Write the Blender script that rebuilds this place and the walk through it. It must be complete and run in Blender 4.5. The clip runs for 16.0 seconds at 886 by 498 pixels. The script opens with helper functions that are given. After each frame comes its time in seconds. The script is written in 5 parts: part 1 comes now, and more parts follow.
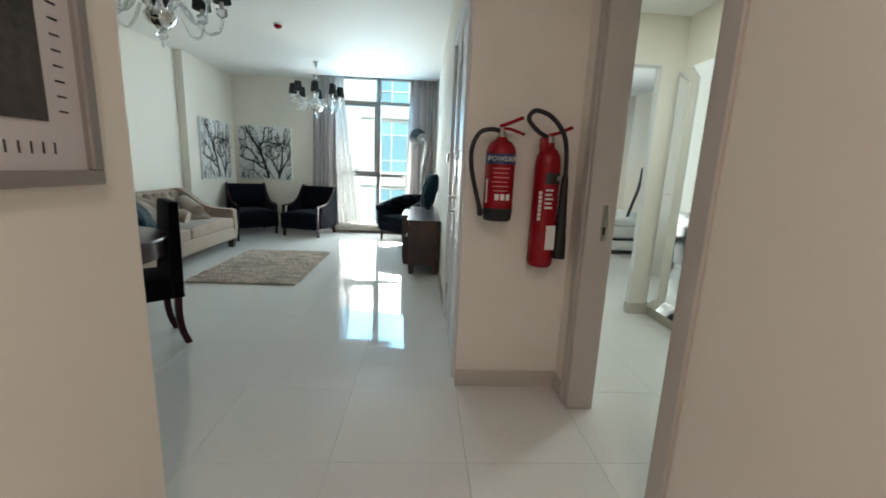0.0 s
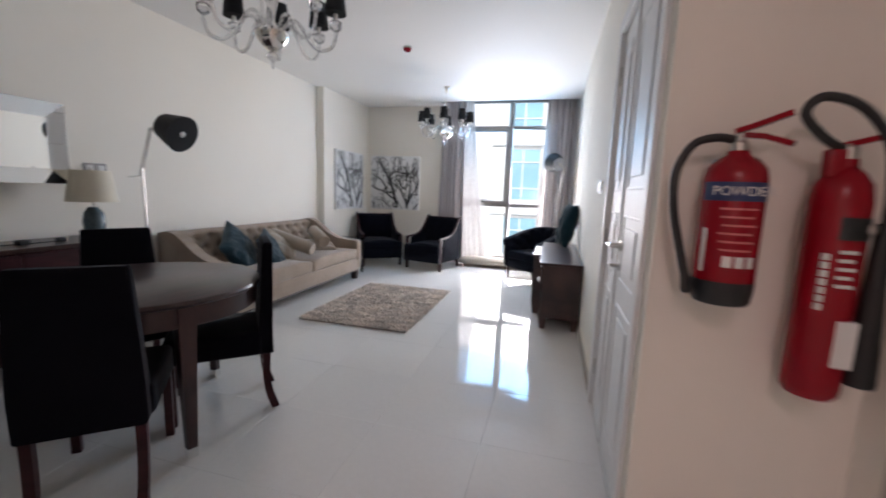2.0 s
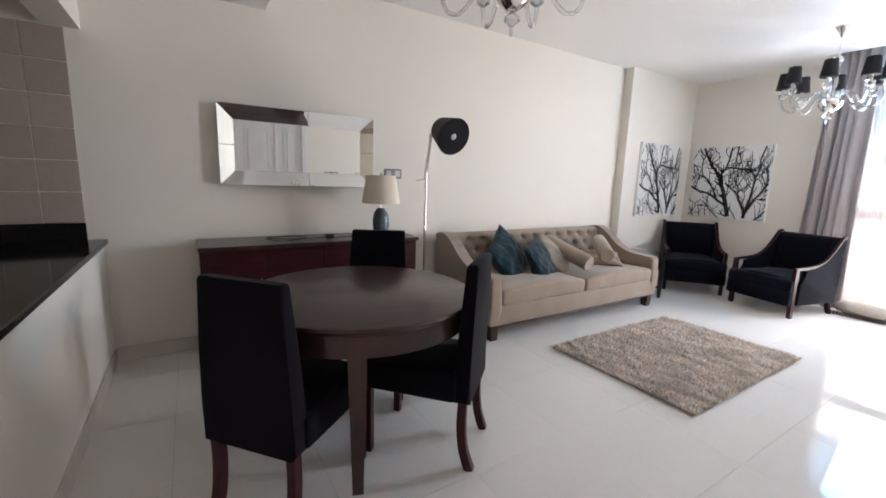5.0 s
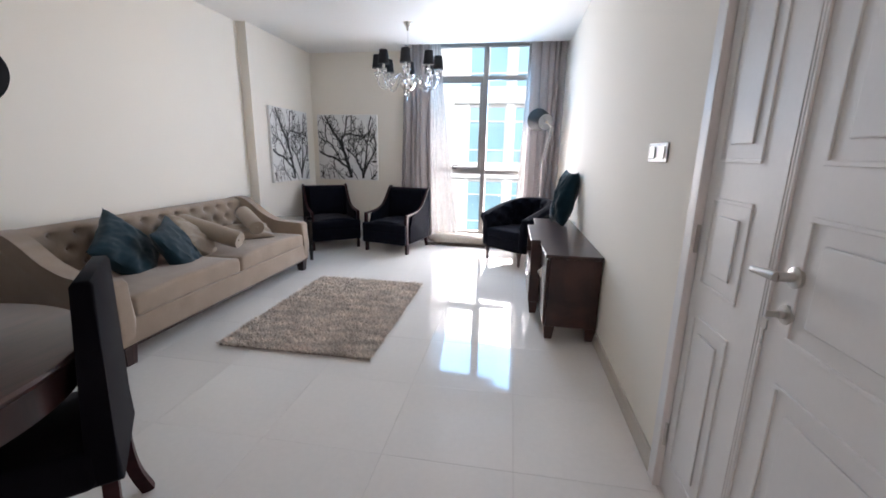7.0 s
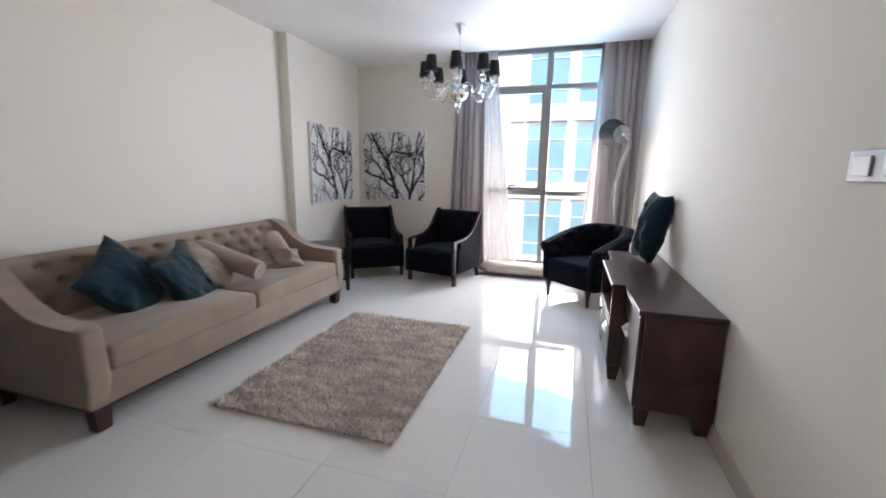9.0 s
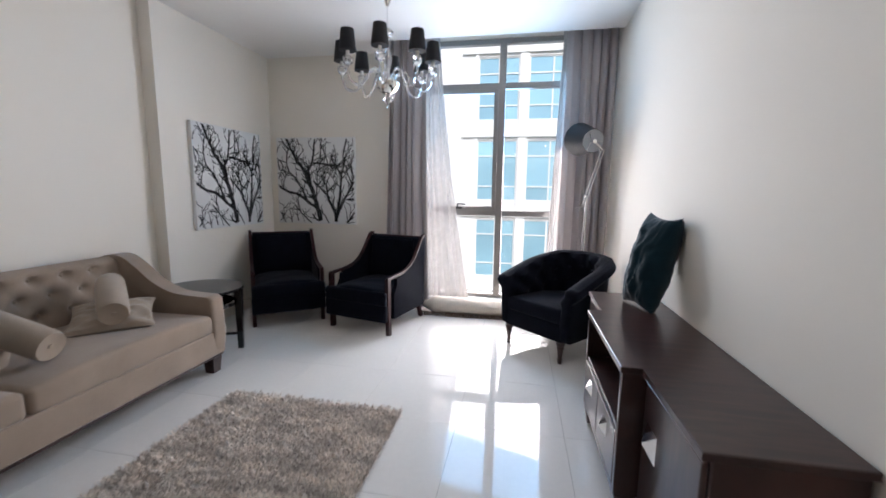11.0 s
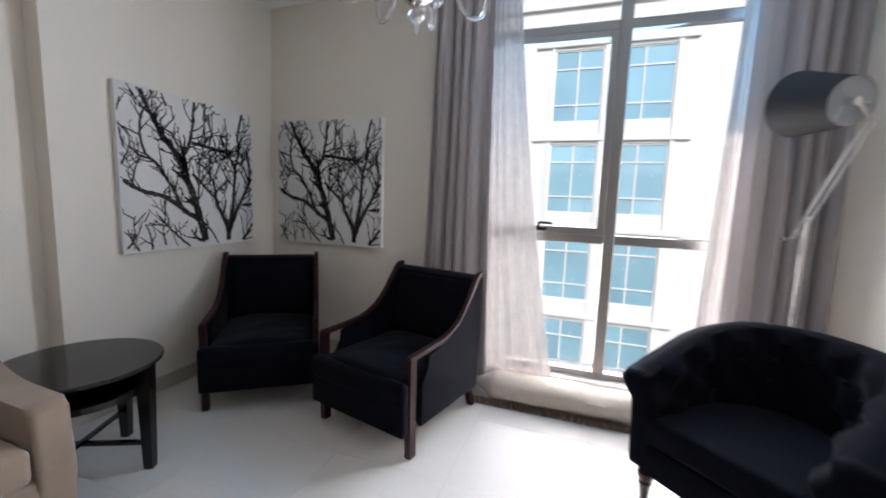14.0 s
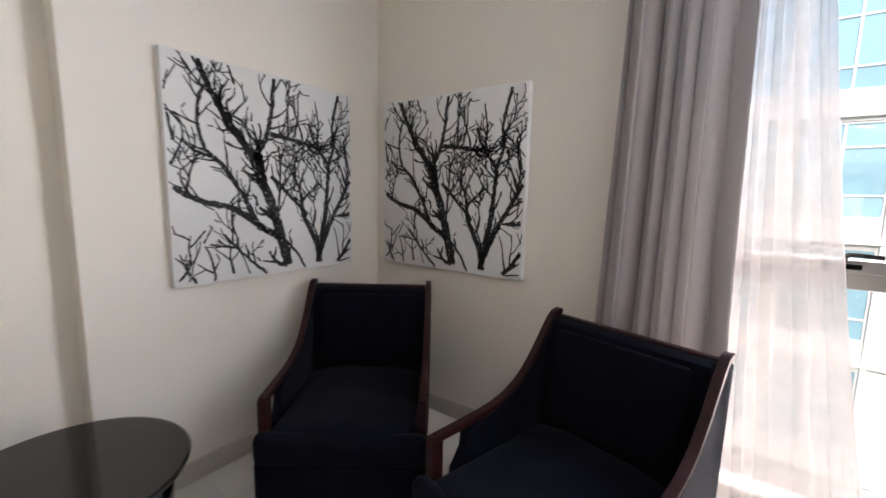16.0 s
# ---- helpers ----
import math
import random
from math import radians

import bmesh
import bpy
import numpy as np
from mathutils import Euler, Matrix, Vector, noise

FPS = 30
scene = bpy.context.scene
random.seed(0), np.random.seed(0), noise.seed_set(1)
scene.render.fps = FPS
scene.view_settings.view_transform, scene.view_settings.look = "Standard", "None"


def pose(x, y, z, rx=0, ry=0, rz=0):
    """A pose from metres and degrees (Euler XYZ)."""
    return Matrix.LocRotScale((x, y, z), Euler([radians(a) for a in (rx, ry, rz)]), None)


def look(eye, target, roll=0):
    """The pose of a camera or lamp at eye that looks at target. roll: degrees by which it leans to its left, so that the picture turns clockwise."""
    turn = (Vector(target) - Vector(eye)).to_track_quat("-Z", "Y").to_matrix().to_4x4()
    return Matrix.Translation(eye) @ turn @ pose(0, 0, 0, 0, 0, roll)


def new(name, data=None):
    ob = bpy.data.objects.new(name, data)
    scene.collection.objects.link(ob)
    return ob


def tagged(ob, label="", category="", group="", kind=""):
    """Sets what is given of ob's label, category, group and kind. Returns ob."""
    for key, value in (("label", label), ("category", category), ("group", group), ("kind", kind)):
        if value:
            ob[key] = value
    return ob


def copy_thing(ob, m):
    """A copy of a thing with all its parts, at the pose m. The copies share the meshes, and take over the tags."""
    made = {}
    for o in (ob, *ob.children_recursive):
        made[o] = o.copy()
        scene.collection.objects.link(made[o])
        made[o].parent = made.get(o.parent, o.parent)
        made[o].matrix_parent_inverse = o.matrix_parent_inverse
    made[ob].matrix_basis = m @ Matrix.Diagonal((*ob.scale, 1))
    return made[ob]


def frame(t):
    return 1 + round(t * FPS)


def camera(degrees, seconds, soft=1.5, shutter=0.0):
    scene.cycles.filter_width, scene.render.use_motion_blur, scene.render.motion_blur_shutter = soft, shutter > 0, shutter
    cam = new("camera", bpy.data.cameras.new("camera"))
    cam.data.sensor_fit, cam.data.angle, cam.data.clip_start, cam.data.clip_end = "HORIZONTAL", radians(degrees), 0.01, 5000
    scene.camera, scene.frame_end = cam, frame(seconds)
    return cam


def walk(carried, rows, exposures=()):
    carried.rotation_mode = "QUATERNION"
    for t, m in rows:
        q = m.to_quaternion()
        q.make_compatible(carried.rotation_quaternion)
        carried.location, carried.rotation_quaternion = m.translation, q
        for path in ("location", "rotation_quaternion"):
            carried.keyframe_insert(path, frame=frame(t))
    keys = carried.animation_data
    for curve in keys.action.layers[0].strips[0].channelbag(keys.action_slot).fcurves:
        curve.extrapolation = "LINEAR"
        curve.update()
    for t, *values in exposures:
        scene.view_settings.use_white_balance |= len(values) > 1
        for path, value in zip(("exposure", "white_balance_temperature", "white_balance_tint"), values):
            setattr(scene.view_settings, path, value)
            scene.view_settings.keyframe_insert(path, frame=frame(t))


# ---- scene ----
cam = camera(95.1, 16.0, soft=1.7, shutter=0.5)
PATH = [
    (0, (0.655, 0.599, 1.249), (0.769, 2.647, 0.845), 2.5),
    (0.5, (0.630, 0.656, 1.267), (0.654, 2.609, 0.836), 2.1),
    (1, (0.594, 0.932, 1.255), (0.585, 2.991, 0.899), 1.9),
    (1.5, (0.557, 1.143, 1.297), (0.380, 3.204, 0.993), 1.8),
    (2, (0.568, 1.394, 1.283), (0.036, 3.393, 0.988), 2.1),
    (2.5, (0.565, 1.590, 1.309), (-0.347, 3.443, 0.989), 2.7),
    (3, (0.479, 1.749, 1.276), (-0.756, 3.403, 0.937), 2.7),
    (3.2, (0.425, 1.834, 1.271), (-0.921, 3.395, 0.926), 2.8),
    (5.3, (0.417, 2.295, 1.327), (-1.334, 3.380, 0.975), 1.8),
    (5.5, (0.356, 2.301, 1.330), (-1.251, 3.592, 0.983), 1.6),
    (6, (0.232, 2.362, 1.359), (-0.844, 4.115, 0.988), 0.2),
    (6.5, (0.236, 2.390, 1.336), (-0.300, 4.364, 0.908), 0.2),
    (7, (0.217, 2.396, 1.328), (-0.110, 4.406, 0.852), 1.0),
    (7.5, (0.198, 2.465, 1.323), (-0.273, 4.442, 0.835), 0.9),
    (8, (0.176, 2.687, 1.320), (-0.509, 4.609, 0.869), 0.5),
    (8.5, (0.175, 2.882, 1.333), (-0.543, 4.800, 0.915), 0.8),
    (9, (0.112, 3.088, 1.317), (-0.489, 5.053, 0.933), 0.8),
    (9.5, (0.036, 3.335, 1.337), (-0.434, 5.340, 0.981), 0.8),
    (9.7, (0.027, 3.424, 1.332), (-0.401, 5.441, 0.991), 0.8),
    (11.8, (-0.028, 4.650, 1.279), (-0.402, 6.690, 1.022), 0.9),
    (12, (-0.041, 4.759, 1.273), (-0.420, 6.800, 1.026), 1.1),
    (12.5, (-0.055, 5.006, 1.315), (-0.446, 7.041, 1.050), 1.3),
    (13, (-0.154, 5.255, 1.305), (-0.550, 7.292, 1.049), 1.8),
    (13.5, (-0.269, 5.532, 1.325), (-0.714, 7.558, 1.069), 2.0),
    (14, (-0.358, 5.796, 1.304), (-1.044, 7.753, 1.048), 2.0),
    (14.5, (-0.471, 6.034, 1.325), (-1.413, 7.881, 1.067), 2.1),
    (15, (-0.675, 6.252, 1.307), (-1.807, 7.991, 1.053), 2.0),
    (15.5, (-0.859, 6.437, 1.333), (-2.100, 8.099, 1.076), 1.6),
    (16, (-0.972, 6.673, 1.342), (-2.182, 8.355, 1.063), 1.3),
]
walk(cam, [(t, look(eye, target, roll)) for t, eye, target, roll in PATH],
     exposures=[(0, 1.04, 5750, -10), (0.5, 1.04, 5700, -3), (0.8, 1.03, 5700, 4), (1.5, 1.06, 5850, 10), (2.5, 1.18, 5900, 10), (4, 1.4, 6000, 10), (5.5, 1.66, 6150, 10), (6.5, 1.34, 6050, 11),
                (9.5, 1.05, 6000, 11), (12, 0.66, 6000, 11), (13.5, 0.62, 6000, 11), (14.5, 0.7, 6100, 10), (15.2, 0.9, 6200, 10), (16, 1.15, 6500, 12)])

# ---- world, sun, lamps ----
world = bpy.data.worlds.new("sky")
scene.world = world
world.use_nodes = True
_n = world.node_tree.nodes
_sky = _n.new("ShaderNodeTexSky")
_sky.sky_type, _sky.sun_disc = "NISHITA", False
_sky.sun_elevation, _sky.sun_rotation = radians(52), radians(150)
_n["Background"].inputs["Strength"].default_value = 0.15
world.node_tree.links.new(_sky.outputs[0], _n["Background"].inputs[0])

sun_data = bpy.data.lights.new("sun", "SUN")
sun_data.energy, sun_data.angle, sun_data.color = 3.0, radians(0.5), (1, 0.95, 0.88)
sun = new("sun", sun_data)
sun.matrix_world = look((20, -40, 60), (5, 21, 3))

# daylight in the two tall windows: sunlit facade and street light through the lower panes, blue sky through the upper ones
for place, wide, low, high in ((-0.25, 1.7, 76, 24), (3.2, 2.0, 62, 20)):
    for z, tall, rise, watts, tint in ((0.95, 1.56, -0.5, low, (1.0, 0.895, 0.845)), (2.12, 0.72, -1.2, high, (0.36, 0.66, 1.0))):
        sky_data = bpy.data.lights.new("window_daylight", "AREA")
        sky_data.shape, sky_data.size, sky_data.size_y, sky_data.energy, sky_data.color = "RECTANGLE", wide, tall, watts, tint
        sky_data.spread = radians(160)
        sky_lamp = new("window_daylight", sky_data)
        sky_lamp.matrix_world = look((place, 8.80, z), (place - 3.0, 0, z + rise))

# unseen warm ceiling lamp, added behind the walker to warm the entrance walls
entry_data = bpy.data.lights.new("entrance_fill_lamp", "AREA")
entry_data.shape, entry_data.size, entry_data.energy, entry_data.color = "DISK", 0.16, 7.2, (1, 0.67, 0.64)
entry_fill_lamp = new("entrance_fill_lamp", entry_data)
entry_fill_lamp.matrix_world = look((0.75, 0.0, 2.74), (0.75, 0.0, 0))

# ceiling downlight of the hall beside the entrance
hall_data = bpy.data.lights.new("hall_lamp", "AREA")
hall_data.shape, hall_data.size, hall_data.energy, hall_data.color = "DISK", 0.16, 5.5, (1, 0.96, 0.90)
hall_lamp = new("hall_lamp", hall_data)
hall_lamp.matrix_world = look((2.22, 3.05, 2.545), (2.22, 3.05, 0))


# ---- materials ----
def mat(name, color, rough=0.5, metal=0.0, vary=0.06, scale=8.0, bump=0.0, bscale=60.0, random=0.0, **more):
    """A surface with two scales of tone, fine relief and a shift per piece."""
    m = bpy.data.materials.new(name)
    m.use_nodes = True
    t = m.node_tree
    b = t.nodes["Principled BSDF"]
    b.inputs["Roughness"].default_value, b.inputs["Metallic"].default_value = rough, metal
    for key, value in more.items():
        b.inputs[key.replace("_", " ")].default_value = value
    co = t.nodes.new("ShaderNodeTexCoord")
    big = t.nodes.new("ShaderNodeTexNoise")
    big.inputs["Scale"].default_value, big.inputs["Detail"].default_value = scale, 5
    fine = t.nodes.new("ShaderNodeTexNoise")
    fine.inputs["Scale"].default_value, fine.inputs["Detail"].default_value = bscale, 3
    for n in (big, fine):
        t.links.new(co.outputs["Object"], n.inputs["Vector"])
    add = t.nodes.new("ShaderNodeMath")
    add.operation = "ADD"
    t.links.new(big.outputs["Fac"], add.inputs[0])
    t.links.new(fine.outputs["Fac"], add.inputs[1])
    ramp = t.nodes.new("ShaderNodeMapRange")
    ramp.inputs["From Min"].default_value, ramp.inputs["From Max"].default_value = 0.6, 1.4
    ramp.inputs["To Min"].default_value, ramp.inputs["To Max"].default_value = 1 - vary, 1 + vary
    t.links.new(add.outputs[0], ramp.inputs["Value"])
    hsv = t.nodes.new("ShaderNodeHueSaturation")
    hsv.inputs["Color"].default_value = (*color, 1)
    out = ramp.outputs[0]
    if random:
        info = t.nodes.new("ShaderNodeObjectInfo")
        r = t.nodes.new("ShaderNodeMapRange")
        r.inputs["To Min"].default_value, r.inputs["To Max"].default_value = 1 - random, 1 + random
        t.links.new(info.outputs["Random"], r.inputs["Value"])
        mul = t.nodes.new("ShaderNodeMath")
        mul.operation = "MULTIPLY"
        t.links.new(out, mul.inputs[0])
        t.links.new(r.outputs[0], mul.inputs[1])
        out = mul.outputs[0]
    t.links.new(out, hsv.inputs["Value"])
    t.links.new(hsv.outputs[0], b.inputs["Base Color"])
    if bump:
        bp = t.nodes.new("ShaderNodeBump")
        bp.inputs["Strength"].default_value, bp.inputs["Distance"].default_value = bump, 0.01
        t.links.new(fine.outputs["Fac"], bp.inputs["Height"])
        t.links.new(bp.outputs[0], b.inputs["Normal"])
    return m


def wood(name, dark, light, rough=0.3, stretch=(2, 2, 30), coat=0.0, gloss=0.5):
    m = bpy.data.materials.new(name)
    m.use_nodes = True
    t = m.node_tree
    b = t.nodes["Principled BSDF"]
    b.inputs["Roughness"].default_value = rough
    b.inputs["Coat Weight"].default_value, b.inputs["Coat Roughness"].default_value = coat, 0.12
    b.inputs["Specular IOR Level"].default_value = gloss
    co, mp = t.nodes.new("ShaderNodeTexCoord"), t.nodes.new("ShaderNodeMapping")
    mp.inputs["Scale"].default_value = stretch
    t.links.new(co.outputs["Object"], mp.inputs[0])
    ns = t.nodes.new("ShaderNodeTexNoise")
    ns.inputs["Scale"].default_value, ns.inputs["Detail"].default_value, ns.inputs["Distortion"].default_value = 2.2, 8, 0.8
    t.links.new(mp.outputs[0], ns.inputs["Vector"])
    cr = t.nodes.new("ShaderNodeValToRGB")
    cr.color_ramp.elements[0].position, cr.color_ramp.elements[0].color = 0.35, (*dark, 1)
    cr.color_ramp.elements[1].position, cr.color_ramp.elements[1].color = 0.7, (*light, 1)
    t.links.new(ns.outputs["Fac"], cr.inputs[0])
    t.links.new(cr.outputs[0], b.inputs["Base Color"])
    bp = t.nodes.new("ShaderNodeBump")
    bp.inputs["Strength"].default_value, bp.inputs["Distance"].default_value = 0.08, 0.004
    t.links.new(ns.outputs["Fac"], bp.inputs["Height"])
    t.links.new(bp.outputs[0], b.inputs["Normal"])
    return m


def cloth_through(name, color, clear, glow=0.45):
    """Thin cloth: part of the light passes through."""
    m = bpy.data.materials.new(name)
    m.use_nodes = True
    t = m.node_tree
    b = t.nodes["Principled BSDF"]
    b.inputs["Base Color"].default_value, b.inputs["Roughness"].default_value = (*color, 1), 0.9
    tl = t.nodes.new("ShaderNodeBsdfTranslucent")
    tl.inputs["Color"].default_value = (*color, 1)
    mix = t.nodes.new("ShaderNodeMixShader")
    mix.inputs[0].default_value = glow
    t.links.new(b.outputs[0], mix.inputs[1])
    t.links.new(tl.outputs[0], mix.inputs[2])
    last = mix
    if clear:
        tr = t.nodes.new("ShaderNodeBsdfTransparent")
        last = t.nodes.new("ShaderNodeMixShader")
        co, w = t.nodes.new("ShaderNodeTexCoord"), t.nodes.new("ShaderNodeTexNoise")
        w.inputs["Scale"].default_value = 14
        t.links.new(co.outputs["Object"], w.inputs["Vector"])
        r = t.nodes.new("ShaderNodeMapRange")
        r.inputs["To Min"].default_value, r.inputs["To Max"].default_value = clear - 0.12, clear + 0.12
        t.links.new(w.outputs["Fac"], r.inputs["Value"])
        t.links.new(r.outputs[0], last.inputs[0])
        t.links.new(mix.outputs[0], last.inputs[1])
        t.links.new(tr.outputs[0], last.inputs[2])
    t.links.new(last.outputs[0], t.nodes["Material Output"].inputs[0])
    return m


def window_glass(name, tint=(1, 1, 1), clear=0.92):
    m = bpy.data.materials.new(name)
    m.use_nodes = True
    t = m.node_tree
    t.nodes.remove(t.nodes["Principled BSDF"])
    tr, gl, mix, fr = (t.nodes.new(k) for k in ("ShaderNodeBsdfTransparent", "ShaderNodeBsdfGlossy", "ShaderNodeMixShader", "ShaderNodeFresnel"))
    tr.inputs[0].default_value, gl.inputs["Roughness"].default_value = (*[c * clear for c in tint], 1), 0.01
    fr.inputs[0].default_value = 1.3
    t.links.new(fr.outputs[0], mix.inputs[0])
    t.links.new(tr.outputs[0], mix.inputs[1])
    t.links.new(gl.outputs[0], mix.inputs[2])
    t.links.new(mix.outputs[0], t.nodes["Material Output"].inputs[0])
    return m


WALL = mat("cream_wall_paint", (0.865, 0.82, 0.735), 0.85, vary=0.015, scale=1.2, bump=0.06, bscale=220, Specular_IOR_Level=0.2)
CEIL = mat("white_ceiling_paint", (0.87, 0.86, 0.83), 0.7, vary=0.015, scale=0.8, bump=0.04, bscale=200)
TILE = mat("polished_porcelain", (0.735, 0.715, 0.68), 0.04, vary=0.03, scale=2.2, bscale=35, random=0.015, Specular_IOR_Level=0.29)
GROUT = mat("beige_grout", (0.50, 0.48, 0.45), 0.45)
SKIRT = mat("beige_porcelain_skirting", (0.6, 0.56, 0.49), 0.25, vary=0.04)
WHITE = mat("white_door_paint", (0.78, 0.765, 0.75), 0.5, vary=0.02, scale=3, bump=0.02)
FRAME = mat("warm_grey_frame_paint", (0.55, 0.51, 0.46), 0.4, vary=0.03, scale=3)
DARKWOOD = wood("dark_walnut", (0.019, 0.008, 0.007), (0.058, 0.023, 0.018), 0.3, (2, 14, 2), 0.15)
MAHOG = wood("mahogany", (0.024, 0.003, 0.005), (0.048, 0.008, 0.010), 0.40, (2, 2, 12), 0.0, 0.25)
ARMWOOD = wood("dark_red_mahogany", (0.014, 0.002, 0.003), (0.034, 0.006, 0.007), 0.42, (2, 2, 12), 0.0, 0.3)
TABLEWOOD = wood("dark_table_veneer", (0.020, 0.007, 0.007), (0.050, 0.018, 0.017), 0.33, (14, 2, 2), 0.12)
BLACKWOOD = wood("black_lacquered_wood", (0.004, 0.004, 0.004), (0.010, 0.008, 0.008), 0.12, (2, 10, 2), 0.0)
VELVET = mat("black_velvet", (0.005, 0.0042, 0.007), 0.95, vary=0.25, scale=6, bump=0.1, bscale=400, Sheen_Weight=0.08, Sheen_Roughness=0.4, Specular_IOR_Level=0.1)
NAVY = mat("blue_black_velvet", (0.0042, 0.0048, 0.0095), 0.95, vary=0.45, scale=9, bump=0.14, bscale=300, Sheen_Weight=0.05, Sheen_Roughness=0.4, Specular_IOR_Level=0.1)
TAUPE = mat("taupe_velvet", (0.31, 0.243, 0.188), 0.9, vary=0.2, scale=5, bump=0.1, bscale=350, Sheen_Weight=0.35, Sheen_Roughness=0.45, Specular_IOR_Level=0.15)
TAUPE2 = mat("pale_taupe_satin", (0.35, 0.285, 0.22), 0.6, vary=0.12, scale=9, bump=0.08, bscale=300, Sheen_Weight=0.25)
TEAL = mat("teal_velvet", (0.0036, 0.023, 0.035), 0.85, vary=0.35, scale=9, bump=0.1, bscale=350, Sheen_Weight=0.24, Specular_IOR_Level=0.2)
CHROME = mat("chrome", (0.82, 0.82, 0.82), 0.08, 1.0, vary=0.02)
SWITCHSTEEL = mat("dull_switch_steel", (0.30, 0.29, 0.28), 0.5, 0.6, vary=0.05)
STEEL = mat("brushed_steel", (0.55, 0.53, 0.5), 0.3, 1.0, vary=0.05)
SILVER = mat("silvered_glass", (0.85, 0.82, 0.77), 0.06, 1.0, vary=0.03)
MIRROR = mat("mirror_silver", (0.90, 0.91, 0.90), 0.005, 1.0, vary=0.0)
GLASSY = mat("clear_cast_glass", (0.95, 0.95, 0.95), 0.03, vary=0.0, Transmission_Weight=0.85, IOR=1.45)
SHADE = mat("black_lampshade_cloth", (0.010, 0.010, 0.012), 0.8, vary=0.15, bump=0.08, bscale=500)
LINING = mat("grey_shade_lining", (0.66, 0.65, 0.63), 0.5)
# tone of a daylit shade lining, put into the colour of an added disc
LIT_LINING = mat("dull_grey_lit_lining", (0.36, 0.37, 0.39), 0.45, 0.3)
SHADEIN = mat("white_shade_lining", (0.75, 0.73, 0.68), 0.6)
LINEN = mat("cream_linen_shade", (0.72, 0.65, 0.52), 0.85, vary=0.05, bump=0.08, bscale=400)
CERAMIC = mat("blue_grey_ceramic", (0.11, 0.15, 0.17), 0.2, vary=0.3, scale=25)
GRANITE = mat("black_granite", (0.008, 0.008, 0.009), 0.1, vary=0.5, scale=60, bscale=300)
WTILE = mat("beige_kitchen_tile", (0.42, 0.36, 0.30), 0.2, vary=0.05, random=0.06)
CURTAIN = cloth_through("grey_mauve_curtain_cloth", (0.46, 0.425, 0.425), 0, 0.03)
SHEER = cloth_through("white_sheer_curtain", (0.62, 0.60, 0.59), 0.18, 0.06)
ROLL = mat("ivory_satin", (0.62, 0.55, 0.46), 0.55, vary=0.12, scale=12, bump=0.15, bscale=60)
FRINGE = mat("brown_fringe", (0.14, 0.09, 0.06), 0.9, vary=0.4, scale=90, bump=0.3, bscale=200)
CANVAS = mat("white_canvas", (0.80, 0.80, 0.79), 0.75, vary=0.03, bump=0.05, bscale=500)
INK = mat("black_ink", (0.012, 0.012, 0.012), 0.6, vary=0.4, scale=40)
# pale flecks of bark in the printed branches
_t = INK.node_tree
_ns, _cr = _t.nodes.new("ShaderNodeTexNoise"), _t.nodes.new("ShaderNodeValToRGB")
_ns.inputs["Scale"].default_value, _ns.inputs["Detail"].default_value = 75, 3
_cr.color_ramp.elements[0].position, _cr.color_ramp.elements[0].color = 0.60, (0.012, 0.012, 0.013, 1)
_cr.color_ramp.elements[1].position, _cr.color_ramp.elements[1].color = 0.67, (0.42, 0.41, 0.41, 1)
_t.links.new([n for n in _t.nodes if n.type == "TEX_COORD"][0].outputs["Object"], _ns.inputs["Vector"])
_t.links.new(_ns.outputs["Fac"], _cr.inputs[0])
_t.links.new(_cr.outputs[0], _t.nodes["Principled BSDF"].inputs["Base Color"])
GREYINK = mat("grey_ink", (0.20, 0.20, 0.20), 0.6, vary=0.4, scale=30)
RUG = mat("rug_backing", (0.36, 0.31, 0.26), 1.0, vary=0.2)
RED = mat("red_enamel", (0.27, 0.003, 0.012), 0.22, vary=0.04, Specular_IOR_Level=0.3)
BLACK = mat("black_plastic", (0.012, 0.012, 0.013), 0.45, vary=0.1)
BLUE = mat("blue_label", (0.02, 0.035, 0.12), 0.4)
PAPER = mat("white_label", (0.75, 0.73, 0.70), 0.5, vary=0.02)
PINK = mat("pale_red_print", (0.62, 0.16, 0.16), 0.5)
PLASTIC = mat("white_switch_plastic", (0.70, 0.69, 0.67), 0.4, vary=0.01)
ALU = mat("grey_aluminium", (0.30, 0.29, 0.28), 0.4, 0.5, vary=0.04)
ALULIGHT = mat("pale_aluminium_sill", (0.62, 0.62, 0.63), 0.35, 0.2, vary=0.04)
GLASS = window_glass("clear_window_glass")
FACADE = mat("cream_render", (0.76, 0.72, 0.66), 0.8, vary=0.03, scale=0.4, bump=0.1, bscale=40)
BAND = mat("grey_white_ledge", (0.74, 0.71, 0.66), 0.8, vary=0.05, scale=1)
TEALGLASS = mat("teal_reflective_glass", (0.27, 0.44, 0.50), 0.04, vary=0.2, scale=0.5, random=0.14, Specular_IOR_Level=1.0)
ASPHALT = mat("asphalt", (0.05, 0.05, 0.05), 0.9, vary=0.2, bump=0.3)
LINENBED = mat("white_bed_linen", (0.75, 0.74, 0.72), 0.85, vary=0.03)
PHOTO = mat("dark_photograph", (0.05, 0.045, 0.045), 0.4, vary=0.7, scale=5)
GREYFRAME = mat("grey_silver_frame", (0.30, 0.28, 0.26), 0.4, 0.3, vary=0.05)
MAT = mat("pale_mount_card", (0.60, 0.585, 0.575), 0.7, vary=0.02)


